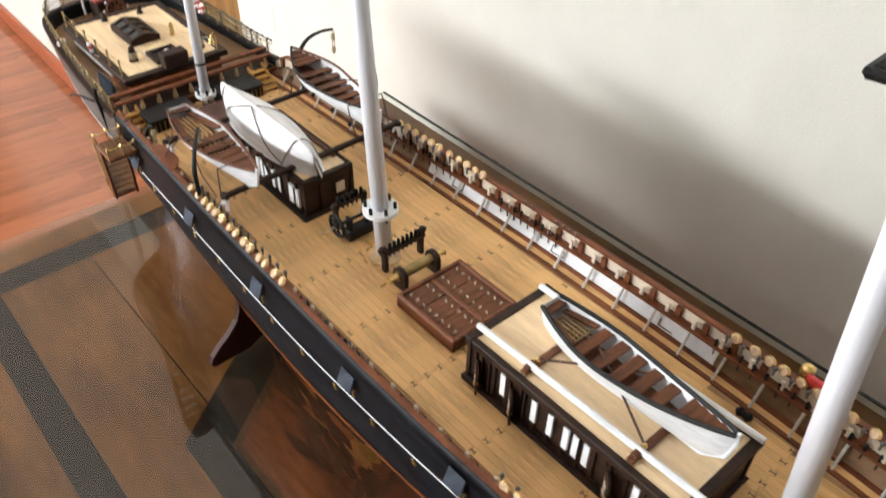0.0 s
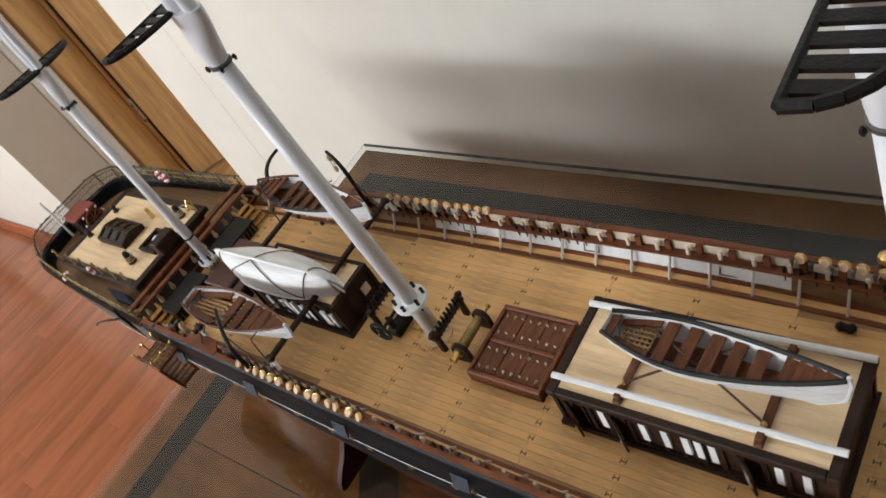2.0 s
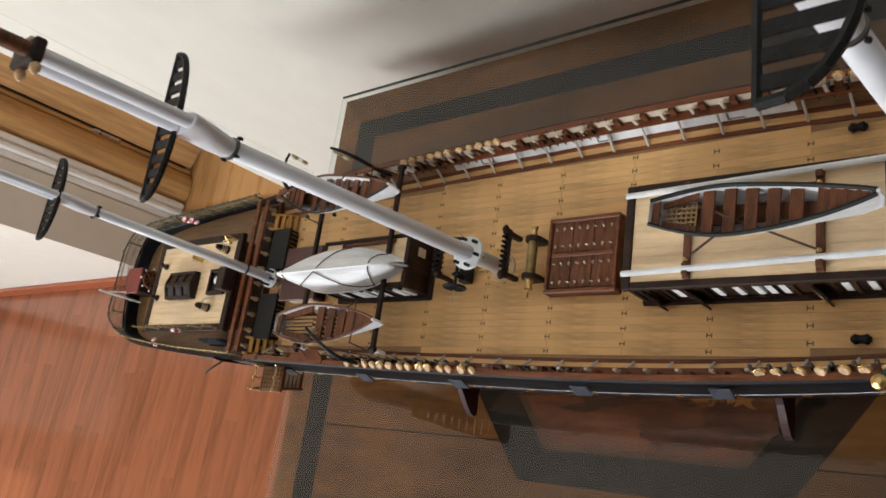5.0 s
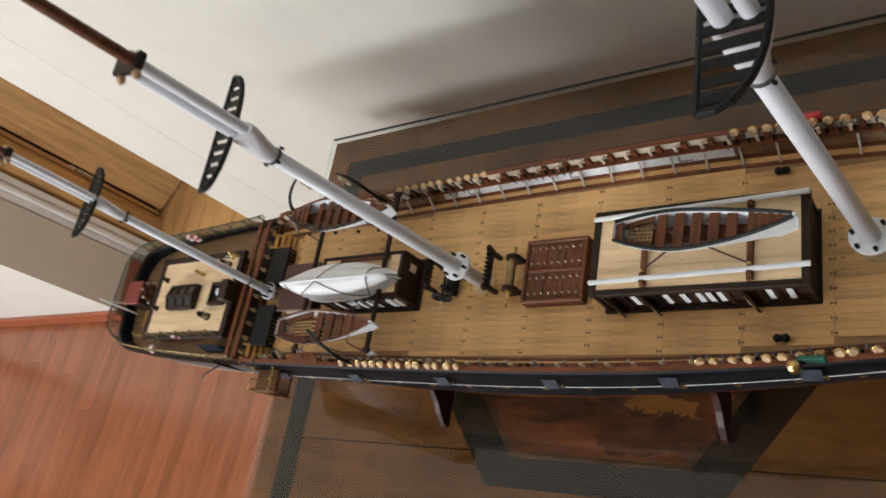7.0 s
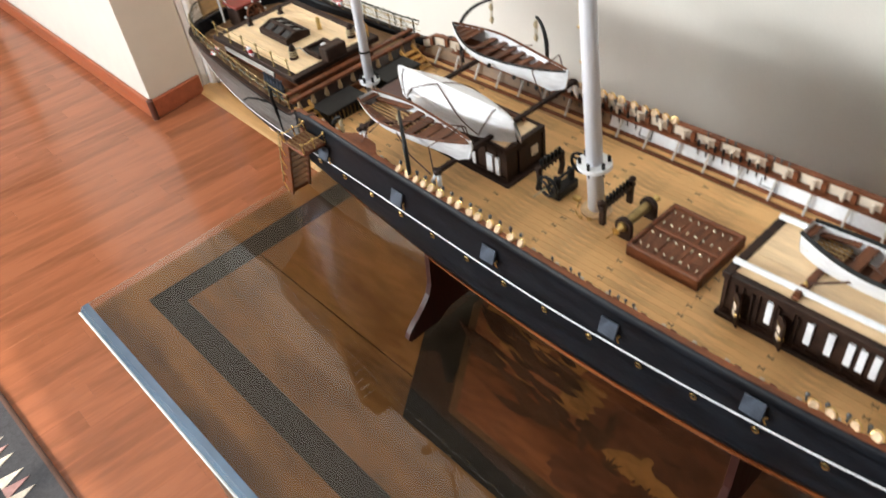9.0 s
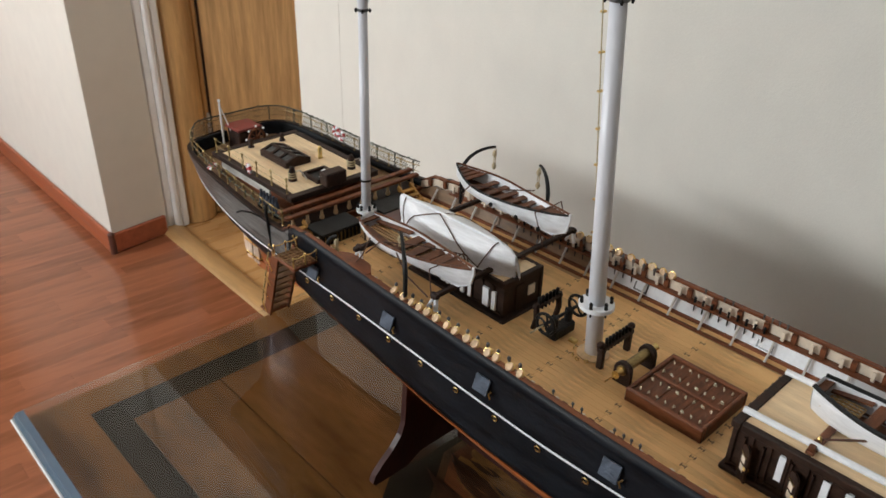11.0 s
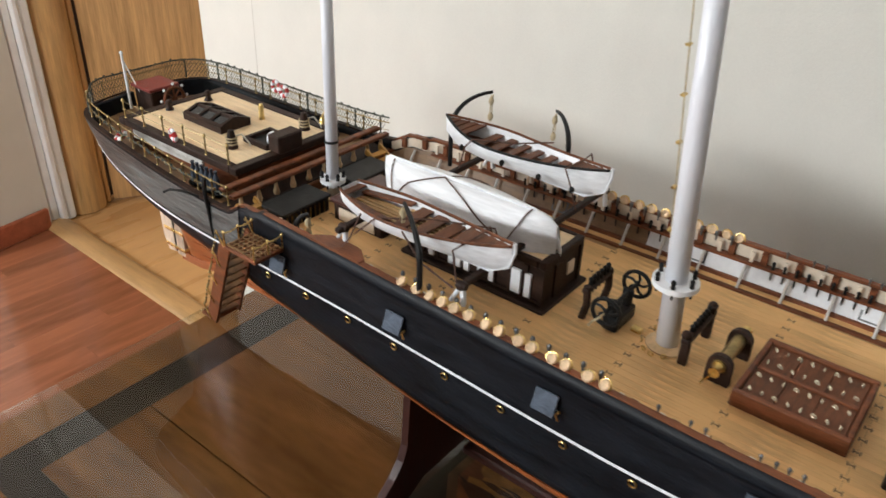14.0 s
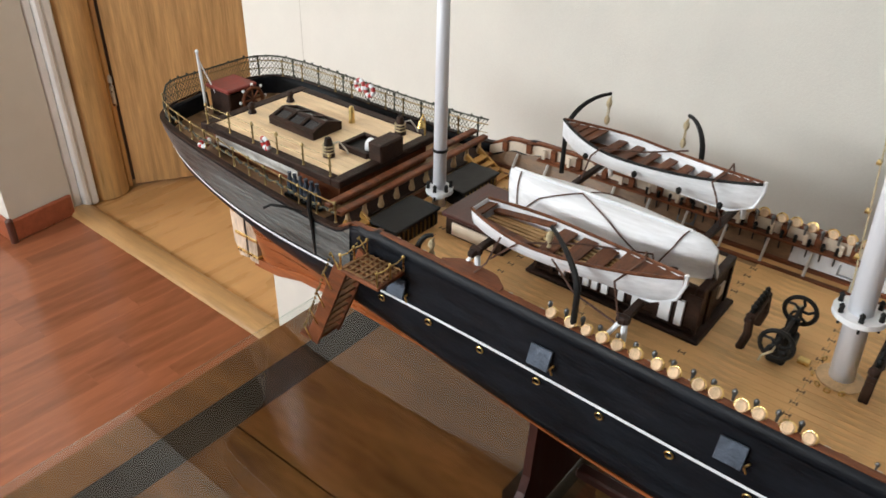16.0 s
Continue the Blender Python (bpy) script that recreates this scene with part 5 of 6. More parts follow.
    outl = [(w * math.cos(math.pi * k / 16), -0.0075 - deep * math.sin(math.pi * k / 16) ** 0.8) for k in range(17)]
    tb_ = bmesh.new()
    frame_pts = [(x, y, 0) for x, y in outl]
    for a, c in zip(frame_pts, frame_pts[1:]):
        tube([a, c], 0.0017, 6, bm=tb_)
    tube([(-w, -0.0075, 0), (w, -0.0075, 0)], 0.0015, 6, bm=tb_)
    top_ob = part("top_rim", tb_, M_IRON, root, "black rim of the crescent-shaped top", True)
    tm = R @ Matrix.Translation((side, aft + 0.0075, h(z_top)))
    top_ob.matrix_local = tm
    for k in range(n):
        x = -w * 0.86 + 2 * w * 0.86 * k / (n - 1)
        y1 = -0.0075 - deep * math.sin(math.acos(max(-1, min(1, x / w)))) ** 0.8
        o = part("top_bar", box(x - 0.0022, x + 0.0022, y1, -0.0075, -0.0007, 0.0007), M_IRON, root, "black grating bar")
        o.matrix_local = tm
    # doubling: lower masthead and topmast side by side
    part("masthead", tube([at(z_top), at(z_cap)], [r0 * 0.72, r0 * 0.68], 18), M_MAST, root, "white masthead above the top", True)
    off = Vector((0, -r0 * 1.75, 0))
    part("topmast_foot", tube([at(z_top - 0.002) + off, at(z_cap) + off], r0 * 0.62, 16), M_MAST, root, "white foot of the topmast", True)
    part("mast_cap", box(-r0 * 0.95, r0 * 0.95, -r0 * 2.7, r0 * 0.95, h(z_cap) - 0.0025, h(z_cap) + 0.0025, 0.0008, m=R), M_DARK, root, "dark mast cap")
    for sx, yy in ((-1, 0.0), (1, 0.0), (0.4, 1.3), (-1, -2.4)):
        part("cap_block", lathe([(0.0008, -0.003), (0.0023, -0.001), (0.0023, 0.001), (0.0008, 0.003)], 10, m=R @ Matrix.Translation((sx * r0 * 1.35, yy * r0, h(z_cap) - 0.001)) @ pose(0, 0, 0, 0, 90, 0)), M_DEAD, root, "small brown block", True)
    part("topmast", tube([at(z_cap) + off, at(z_end) + off], [r0 * 0.62, r0 * 0.55], 16), M_MAHO, root, "bare brown topmast", True)
    return root


main_mast = mast("main_mast", (-0.0055, 0.3745, 0.9535), (-0.018, 0.057), (1.190, 1.217, 1.290, 1.50), 0.0058, "white lower main mast with a bare brown topmast", collar=0.9935, top_w=0.040, aft=0.0155, side=0.0025)
mizzen = mast("mizzen_mast", (-0.004, 0.6245, 0.9545), (0.018, 0.010), (1.142, 1.170, 1.245, 1.40), 0.0043, "white lower mizzen mast, thinner than the others", collar=0.9685, top_w=0.031, aft=0.0065, side=-0.001)
fore_mast = mast("fore_mast", (-0.001, 0.0845, 0.957), (-0.067, 0.070), (1.180, 1.218, 1.290, 1.48), 0.0060, "white lower fore mast with its top", collar=0.977, top_w=0.040, aft=0.0087, deep=0.026)
part("mast_hoop", lathe([(0.0040, 0), (0.0049, 0.0004), (0.0049, 0.0016), (0.0040, 0.002)], 18, m=Matrix.Translation((-0.0033, 0.6249, 0.995))), M_IRON, mizzen, "dark iron hoop", True)
# thin line with brass cleats down the main mast
line = [(-0.0050, 0.4015, 1.185), (-0.0035, 0.3835, 1.000)]
part("halyard", tube(line, 0.0004, 5), M_TAN, ship, "thin tan line beside the main mast", True)
for k in range(8):
    z = 1.018 + k * 0.0225
    part("halyard_cleat", box(-0.0052, -0.0012, 0.3850 + (z - 1.018) * 0.097, 0.3872 + (z - 1.018) * 0.097, z, z + 0.0013, 0.0003), M_BRASS, ship, "tiny brass cleat")

# ---- winches, bitts and pumps round the main mast
bitt = part("fife_rail", box(-0.021, 0.021, 0.3655, 0.3700, 0.958, 0.9612, 0.0006), M_DARK, ship, "dark fife rail with belaying pins")
for x in (-0.0175, 0.0175):
    part("bitt_post", box(x - 0.002, x + 0.002, 0.3655, 0.3700, 0.9445, 0.9645, 0.0006), M_DARK, bitt)
    part("bitt_head", lathe([(0.001, -0.0035), (0.0026, -0.001), (0.0026, 0.001), (0.001, 0.0035)], 10, m=Matrix.Translation((x * 1.12, 0.368, 0.9635)) @ pose(0, 0, 0, 0, 90, 0)), M_DARK, bitt, smooth=True)
for k in range(7):
    part("fife_pin", lathe([(0.0006, -0.006), (0.0008, -0.001), (0.0014, 0.0), (0.0011, 0.003), (0.0014, 0.0045), (0.0006, 0.0055)], 8, m=Matrix.Translation((-0.0125 + k * 0.0042, 0.3678, 0.9612))), M_IRON, bitt, "dark pin", True)
winch = part("winch", tube([(-0.0165, 0.3515, 0.9555), (0.0165, 0.3515, 0.9555)], 0.0035, 16), M_OLDBRASS, ship, "hand winch with a brass barrel", True)
for x in (-0.0135, 0.0135):
    pr_ = [(-0.0062, 0.9445), (0.0062, 0.9445), (0.0062, 0.955)] + [(0.0062 * math.cos(math.pi * k / 8), 0.955 + 0.0062 * math.sin(math.pi * k / 8)) for k in range(1, 8)] + [(-0.0062, 0.955)]
    bm = bmesh.new()
    slab(pr_, -0.0016, 0.0016, bm)
    bmesh.ops.transform(bm, matrix=Matrix.Translation((x, 0.3515, 0)) @ Matrix(((0, 0, 1, 0), (1, 0, 0, 0), (0, 1, 0, 0), (0, 0, 0, 1))), verts=bm.verts)
    part("winch_cheek", bm, M_DARK, winch, "round-headed dark wooden cheek")
for x in (-0.0195, 0.0195):
    part("warping_drum", lathe([(0.0028, -0.003), (0.0018, 0.0), (0.0028, 0.003)], 12, m=Matrix.Translation((x, 0.3515, 0.9555)) @ pose(0, 0, 0, 0, 90, 0)), M_BRASS, winch, smooth=True)
part("crank", tube([(-0.022, 0.3515, 0.9555), (-0.024, 0.3515, 0.9555), (-0.024, 0.3555, 0.950), (-0.027, 0.3555, 0.950)], 0.0005, 6), M_BRASS, winch, smooth=True)

pump = part("pump", box(-0.011, 0.011, 0.408, 0.417, 0.9455, 0.954, 0.001), M_IRON, ship, "black deck pump with two flywheels")
part("pump_shaft", tube([(-0.0195, 0.4125, 0.9615), (0.0195, 0.4125, 0.9615)], 0.0012, 8), M_IRON, pump, smooth=True)
for x in (-0.0075, 0.0075):
    part("pump_barrel", lathe([(0.0026, 0.953), (0.0026, 0.960), (0.0014, 0.9635)], 12, m=Matrix.Translation((x, 0.4125, 0))), M_IRON, pump, smooth=True)
    part("pump_bracket", box(x - 0.001, x + 0.001, 0.4095, 0.4155, 0.954, 0.9635, 0.0004), M_IRON, pump)
for x in (-0.0175, 0.0175):
    wh = bmesh.new()
    tube([(x, 0.4125 + 0.0078 * math.cos(a), 0.9615 + 0.0078 * math.sin(a)) for a in [2 * math.pi * k / 22 for k in range(22)]], 0.0012, 6, bm=wh, closed=True)
    for k in range(5):
        a = 2 * math.pi * k / 5 + 0.3
        tube([(x, 0.4125, 0.9615), (x, 0.4125 + 0.004 * math.cos(a + 0.35), 0.9615 + 0.004 * math.sin(a + 0.35)), (x, 0.4125 + 0.0078 * math.cos(a), 0.9615 + 0.0078 * math.sin(a))], 0.0008, 5, bm=wh)
    part("flywheel", wh, M_IRON, pump, "black spoked flywheel", True)
    part("handle", tube([(x * 1.05, 0.4125, 0.9615), (x * 1.35, 0.4125, 0.9615), (x * 1.35, 0.4165, 0.957), (x * 1.6, 0.4165, 0.957)], 0.0006, 6), M_TAN, pump, "pale bent crank handle", True)
rack = part("aft_fife_rail", box(-0.016, 0.0135, 0.4255, 0.4295, 0.9625, 0.9655, 0.0006), M_DARK, ship, "dark curved fife rail abaft the pump")
for x in (-0.0135, 0.011):
    part("rail_post", tube([(x, 0.4285, 0.9455), (x, 0.4265, 0.955), (x, 0.4275, 0.9665)], 0.0022, 8), M_DARK, rack, smooth=True)
for k in range(6):
    part("fife_pin", lathe([(0.0006, -0.006), (0.0009, -0.001), (0.0015, 0.0), (0.0012, 0.003), (0.0015, 0.0045), (0.0006, 0.0055)], 8, m=Matrix.Translation((-0.0105 + k * 0.0039, 0.4275, 0.9655))), M_IRON, rack, "dark pin", True)
part("brass_block", box(-0.0075, -0.0035, 0.389, 0.3950, 0.9543, 0.9573, 0.0005), M_BRASS, ship, "small brass cleat block on deck")

eye_bolt = part("eye_bolt", tube([(0, 0.0013 * math.cos(a), 0.0013 + 0.0013 * math.sin(a)) for a in [2 * math.pi * k / 10 for k in range(10)]], 0.00045, 5, closed=True), M_BRASS, ship, "tiny brass eye bolt in the deck", True)
copies(eye_bolt, [Matrix.Translation((-0.0055 + 0.0145 * math.cos(a), 0.3765 + 0.0105 * math.sin(a), 0.9545)) @ pose(0, 0, 0, 0, 0, math.degrees(a)) for a in (0.3, 0.9, 2.0, 2.6, 3.1, 3.7)]
       + [Matrix.Translation((x, 0.1045, 0.9560)) for x in (-0.014, -0.007, 0.006, 0.013)])

bitt.matrix_local = Matrix.Translation((0, -0.0058, 0.0098)) @ Matrix.Diagonal((0.86, 1, 1, 1))
winch.matrix_local = Matrix.Translation((-0.0035, -0.0085, 0.0100))
pump.matrix_local = Matrix.Translation((-0.0060, -0.0093, 0.0100))
rack.matrix_local = Matrix.Translation((0.0, -0.0073, 0.0085))

# ---- after end: skylight box, hen coops, stairs
M_STANDB = mat("maroon_varnish", (0.07, 0.022, 0.017), 0.4, spread=0.3, grain=50, bump=0.1, stretch=(0.8, 4, 4))
aft_box = part("aft_skylight", box(-0.0245, 0.0205, 0.560, 0.603, 0.953, 0.9665, 0.001), M_DARK, ship, "low dark deck box with a pale panel")
part("aft_top", box(-0.0262, 0.0225, 0.558, 0.605, 0.9665, 0.9695, 0.0006), M_STANDB, aft_box, "dark maroon lid")
part("panel", box(-0.0257, -0.0240, 0.566, 0.597, 0.956, 0.964), M_CREAM, aft_box, "pale cream side panel")
for s in (-1, 1):
    x0, x1 = (-0.059, -0.019) if s < 0 else (0.006, 0.044)
    cp = part("hen_coop", box(x0, x1, 0.613, 0.6345, 0.953, 0.9645, 0.0006), M_IRON, ship, "black slatted hen coop")
    part("coop_roof", box(x0 - 0.001, x1 + 0.001, 0.6115, 0.636, 0.9645, 0.9665, 0.0005), M_IRON, cp)
    for k in range(9):
        part("coop_slat", box(x0 + 0.003 + k * 0.004 - 0.0004, x0 + 0.003 + k * 0.004 + 0.0004, 0.6122, 0.6132, 0.955, 0.963), M_OLDBRASS, cp, "thin brass bar")
    xs = -0.066 if s < 0 else 0.053
    stair = part("poop_stair", box(xs - 0.0075, xs + 0.0075, 0.636, 0.6385, 0.953, 0.9565), M_YELLOW, ship, "yellow oak stair up to the poop")
    for xx in (-0.0072, 0.0072):
        part("string", slab([(0.612, 0.953), (0.617, 0.953), (0.6415, 0.9665), (0.640, 0.9705)], -0.0009, 0.0009, m=Matrix.Translation((xs + xx, 0, 0)) @ Matrix(((0, 0, 1, 0), (1, 0, 0, 0), (0, 1, 0, 0), (0, 0, 0, 1)))), M_YELLOW, stair)
    for k in range(4):
        part("tread", box(xs - 0.0068, xs + 0.0068, 0.615 + k * 0.0058, 0.6202 + k * 0.0058, 0.9562 + k * 0.0030, 0.9574 + k * 0.0030), M_YELLOW, stair)

# ---- poop
PZ = 0.9600
rows = [[(-(beam(v) - 0.003), v, PZ), (0, v, PZ + 0.0006), (beam(v) - 0.003, v, PZ)] for v in [POOP + 0.220 * k / 30 for k in range(31)]]
M_POOP = mat("brown_poop_deck", (0.27, 0.155, 0.07), 0.5, spread=0.25, grain=40, bump=0.08, stretch=(8, 0.9, 8))
shell(part("poop_deck", strip(rows), M_POOP, ship, "brown planked poop deck"), 0.002)
part("poop_front", box(-0.078, 0.078, POOP - 0.002, POOP, 0.950, PZ + 0.001), M_RAIL, ship, "red-brown bulkhead at the break of the poop")
for y, z in ((POOP + 0.003, PZ + 0.0115), (POOP + 0.0125, PZ + 0.0135)):
    part("break_rail", box(-0.0735, 0.0735, y - 0.0026, y + 0.0026, z, z + 0.0028, 0.0006), M_RAIL, ship, "red-brown rail across the break of the poop")
for k in range(10):
    x = -0.066 + k * 0.0147
    part("baluster", lathe([(0.0010, 0), (0.0014, 0.001), (0.0023, 0.004), (0.0014, 0.0075), (0.0010, 0.0125)], 10, m=Matrix.Translation((x, POOP + 0.003, PZ))), M_DEAD, ship, "turned boxwood baluster", True)
part("break_board", box(-0.072, 0.072, POOP + 0.001, 0.6615, PZ + 0.0008, PZ + 0.0022, 0.0004), M_DARK, ship, "dark brown strip over the deck under the break rails")
poop_house = part("poop_house", box(-0.050, 0.0345, 0.668, 0.7945, PZ, 0.978), M_RAIL, ship, "low poop house with a pale planked roof")
rb_ = bmesh.new()
for a in ((-0.0555, 0.040, 0.662, 0.6695), (-0.0555, 0.040, 0.793, 0.8005), (-0.0555, -0.0485, 0.6695, 0.793), (0.033, 0.040, 0.6695, 0.793)):
    box(*a, 0.9755, 0.9808, 0.0006, bm=rb_)
part("roof_rim", rb_, M_DARK, poop_house, "dark brown roof edge")
for k in range(14):
    w = 0.0815 / 14
    part("roof_plank", box(-0.0485 + k * w + 0.0001, -0.0485 + (k + 1) * w - 0.0001, 0.6695, 0.793, 0.977, 0.9800), M_ROOF, poop_house)
part("side_panel", box(-0.0515, -0.0498, 0.705, 0.790, PZ + 0.006, 0.9735), M_GREYW, poop_house, "pale panel in the side of the house")

M_PANEG = mat("skylight_glass", (0.012, 0.014, 0.018), 0.18, spread=0.2, grain=60)
sk = part("skylight", slab([(-0.0235, 0.980), (0.0035, 0.980), (0.0035, 0.9842), (-0.010, 0.9885), (-0.0235, 0.9842)], 0.719, 0.764, m=Matrix(((1, 0, 0, 0), (0, 0, 1, 0), (0, 1, 0, 0), (0, 0, 0, 1)))), M_DARK, ship, "dark pitched skylight with recessed panes")
for s in (-1, 1):
    for k in range(3):
        y = 0.7215 + k * 0.0140
        mm_ = Matrix.Translation((-0.010 + s * 0.0069, y + 0.0065, 0.9866)) @ pose(0, 0, 0, 0, s * 18, 0)
        part("light", box(-0.0045, 0.0045, -0.0056, 0.0056, -0.0006, 0.0001, m=mm_), M_PANEG, sk, "dull grey pane")
    for k in range(4):
        y = 0.7205 + k * 0.0140
        mm_ = Matrix.Translation((-0.010 + s * 0.0069, y, 0.9868)) @ pose(0, 0, 0, 0, s * 18, 0)
        part("glazing_bar", box(-0.0068, 0.0068, -0.0012, 0.0012, -0.0010, 0.0009, m=mm_), M_DARK, sk)
    mm_ = Matrix.Translation((-0.010 + s * 0.0069, 0.7415, 0.9868)) @ pose(0, 0, 0, 0, s * 18, 0)
    part("eaves_bar", box(s * 0.0055 - 0.0015, s * 0.0055 + 0.0015, -0.0225, 0.0225, -0.0010, 0.0009, m=mm_), M_DARK, sk)
part("ridge", box(-0.0118, -0.0082, 0.719, 0.764, 0.9874, 0.9892, 0.0005), M_DARK, sk)

comp = part("companionway", box(-0.019, 0.003, 0.6605, 0.6725, 0.9795, 0.9925, 0.001), M_DARK, ship, "dark companion hatch with sliding top")
cb_ = bmesh.new()
for a in ((-0.0205, -0.0175, 0.6725, 0.697), (0.0015, 0.0045, 0.6725, 0.697), (-0.0205, 0.0045, 0.695, 0.698)):
    box(*a, 0.9795, 0.9838, 0.0004, bm=cb_)
part("coaming", cb_, M_DARK, comp)
part("slide", box(-0.0175, 0.0015, 0.6725, 0.695, 0.9797, 0.9812), M_IRON, comp)
hd_ = [(-0.0125, 0.981), (-0.0035, 0.981)] + [(-0.008 + 0.0045 * math.cos(math.pi * k / 8), 0.984 + 0.0045 * math.sin(math.pi * k / 8)) for k in range(9)]
part("hood", slab(hd_, 0.6735, 0.6815, m=Matrix(((1, 0, 0, 0), (0, 0, 1, 0), (0, 1, 0, 0), (0, 0, 0, 1)))), M_WHITE, comp, "white rounded hood")


def bollard(x, y, h, r, label, material=M_DARK):
    return part("capstan", lathe([(r * 1.15, 0), (r * 1.1, 0.0015), (r * 0.85, h * 0.35), (r * 0.8, h * 0.7), (r * 0.6, h * 0.95), (r * 0.25, h)], 14, m=Matrix.Translation((x, y, 0.9803))), material, ship, label, True)


for x, y in ((-0.033, 0.694), (0.024, 0.6825)):
    c = bollard(x, y, 0.0135, 0.0036, "small dark capstan wound with cord")
    for k in range(3):
        part("coil", tube([(x + 0.0036 * math.cos(a), y + 0.0036 * math.sin(a), 0.9835 + k * 0.0022) for a in [2 * math.pi * i / 12 for i in range(12)]], 0.0006, 5, closed=True), M_TAN, c, smooth=True)
    part("tail", tube([(x + 0.003, y, 0.988), (x + 0.006, y - 0.004, 0.9895), (x + 0.0095, y - 0.007, 0.983), (x + 0.010, y - 0.0075, 0.9805)], 0.0006, 5), M_GREYW, c, smooth=True)
part("binnacle_post", lathe([(0.0026, 0), (0.0022, 0.001), (0.0020, 0.010), (0.0013, 0.012)], 12, m=Matrix.Translation((0.0165, 0.722, 0.980))), M_BRASS, ship, "polished brass post", True)
bell = part("bell_stand", tube([(0.033, 0.668, 0.9805), (0.033, 0.668, 0.993), (0.031, 0.668, 0.996), (0.029, 0.668, 0.993)], 0.0008, 6), M_BRASS, ship, "brass stand with a ship's bell", True)
part("bell", lathe([(0.0030, 0), (0.0022, 0.002), (0.0018, 0.004), (0.0006, 0.0052)], 12, m=Matrix.Translation((0.029, 0.668, 0.988))), M_BRASS, bell, smooth=True)
for x, y in ((0.013, 0.783), (-0.02, 0.787)):
    part("bitt_head", lathe([(0.0034, 0), (0.002, 0.003), (0.0028, 0.006), (0.0014, 0.008)], 10, m=Matrix.Translation((x, y, 0.9805))), M_DARK, ship, "small dark bollard", True)

# wheel box and steering wheel at the stern
M_LID = mat("dull_red_paint", (0.24, 0.038, 0.028), 0.45, spread=0.25, grain=90, bump=0.15)
wheelbox = part("wheel_box", box(-0.012, 0.012, 0.824, 0.848, PZ, 0.9825, 0.001), M_DARK, ship, "wheel box with a red-brown sloping lid")
part("box_lid", box(-0.014, 0.014, 0.822, 0.850, 0.9825, 0.9855, 0.0008, m=None), M_LID, wheelbox, "red painted lid")
wheel = part("steering_wheel", tube([(0.001 + 0.0088 * math.cos(a), 0.812, 0.978 + 0.0088 * math.sin(a)) for a in [2 * math.pi * k / 24 for k in range(24)]], 0.0013, 6, closed=True), M_RAIL, ship, "red-brown steering wheel with pale handles", True)
for k in range(8):
    a = math.pi * k / 4
    c, s_ = math.cos(a), math.sin(a)
    part("spoke", tube([(0.001, 0.812, 0.978), (0.001 + 0.0112 * c, 0.812, 0.978 + 0.0112 * s_)], 0.0007, 6), M_RAIL, wheel, smooth=True)
    part("spoke_knob", lathe([(0.0006, -0.0012), (0.0014, 0), (0.0006, 0.0012)], 8, m=Matrix.Translation((0.001 + 0.0118 * c, 0.812, 0.978 + 0.0118 * s_)) @ pose(0, 0, 0, 90, 0, 0)), M_WHITE, wheel, smooth=True)
part("stern_grating", box(-0.034, -0.014, 0.806, 0.835, PZ + 0.001, PZ + 0.003, 0.0004), M_YELLOW, ship, "yellowish deck grating")
flag = part("flagstaff", tube([(-0.019, 0.845, 0.966), (-0.0175, 0.849, 1.010)], [0.0013, 0.001], 8), M_WHITE, ship, "white flagstaff with a slanting brace", True)
part("brace", tube([(-0.0175, 0.849, 1.006), (-0.009, 0.838, 0.968)], 0.0006, 6), M_WHITE, flag, smooth=True)
part("truck", lathe([(0.0008, -0.0016), (0.0016, 0), (0.0008, 0.0016)], 8, m=Matrix.Translation((-0.0175, 0.849, 1.011))), M_WHITE, flag, smooth=True)

# brass railing round the poop, dark net on the far side and the stern
def edge(v, s, inset):
    return Vector((s * max(0.0, beam(v) - inset), v, rail_z(v) + 0.0018))


path = [edge(0.645 + 0.0085 * k, -1, 0.004) for k in range(23)] + [edge(v, -1, 0.004) for v in (0.842, 0.850, 0.856, 0.860)] + [edge(v, 1, 0.004) for v in (0.860, 0.856, 0.850, 0.842)] + [edge(0.645 + 0.0085 * k, 1, 0.004) for k in range(22, -1, -1)]
RH = 0.0125
for h, r in ((RH, 0.00045), (RH * 0.5, 0.0003)):
    part("handrail", tube([p + Vector((0, 0, h)) for p in path], r, 6), M_OLDBRASS, ship, "thin brass handrail round the poop", True)
stan = part("rail_stanchion", lathe([(0.0011, 0), (0.0006, 0.001), (0.0006, RH * 0.46), (0.0011, RH * 0.5), (0.0006, RH * 0.54), (0.0006, RH * 0.92), (0.0013, RH), (0.0006, RH + 0.0013)], 8), M_OLDBRASS, ship, "small brass stanchion", True)
copies(stan, [Matrix.Translation(p) for i, p in enumerate(path) if i % 2 == 0])
# netting: crossing threads between the deck edge and the handrail
net_path = path[22:]
fine = []
for a, b in zip(net_path, net_path[1:]):
    n = max(1, int((b - a).length / 0.0026))
    fine += [a.lerp(b, k / n) for k in range(n)]
fine.append(net_path[-1])
nb = bmesh.new()
NH = 0.0165
run = [0.0]
for a, b in zip(fine, fine[1:]):
    run.append(run[-1] + (b - a).length)


def rise(k):
    return Vector((0, 0, NH * min(1.0, 0.08 + run[k] / 0.034)))


for i in range(len(fine) - 4):
    for d in (4, -4):
        j = i + d
        if 0 <= j < len(fine):
            tube([fine[i] + Vector((0, 0, 0.0005)), fine[j] + rise(j)], 0.00027, 3, bm=nb)
tagged(part("netting", nb, M_NET, ship, "dark safety netting along the poop rail"), kind="")
part("net_rope", tube([p + rise(k) for k, p in enumerate(fine)], 0.0007, 6), M_NET, ship, "dark head rope of the netting", True)
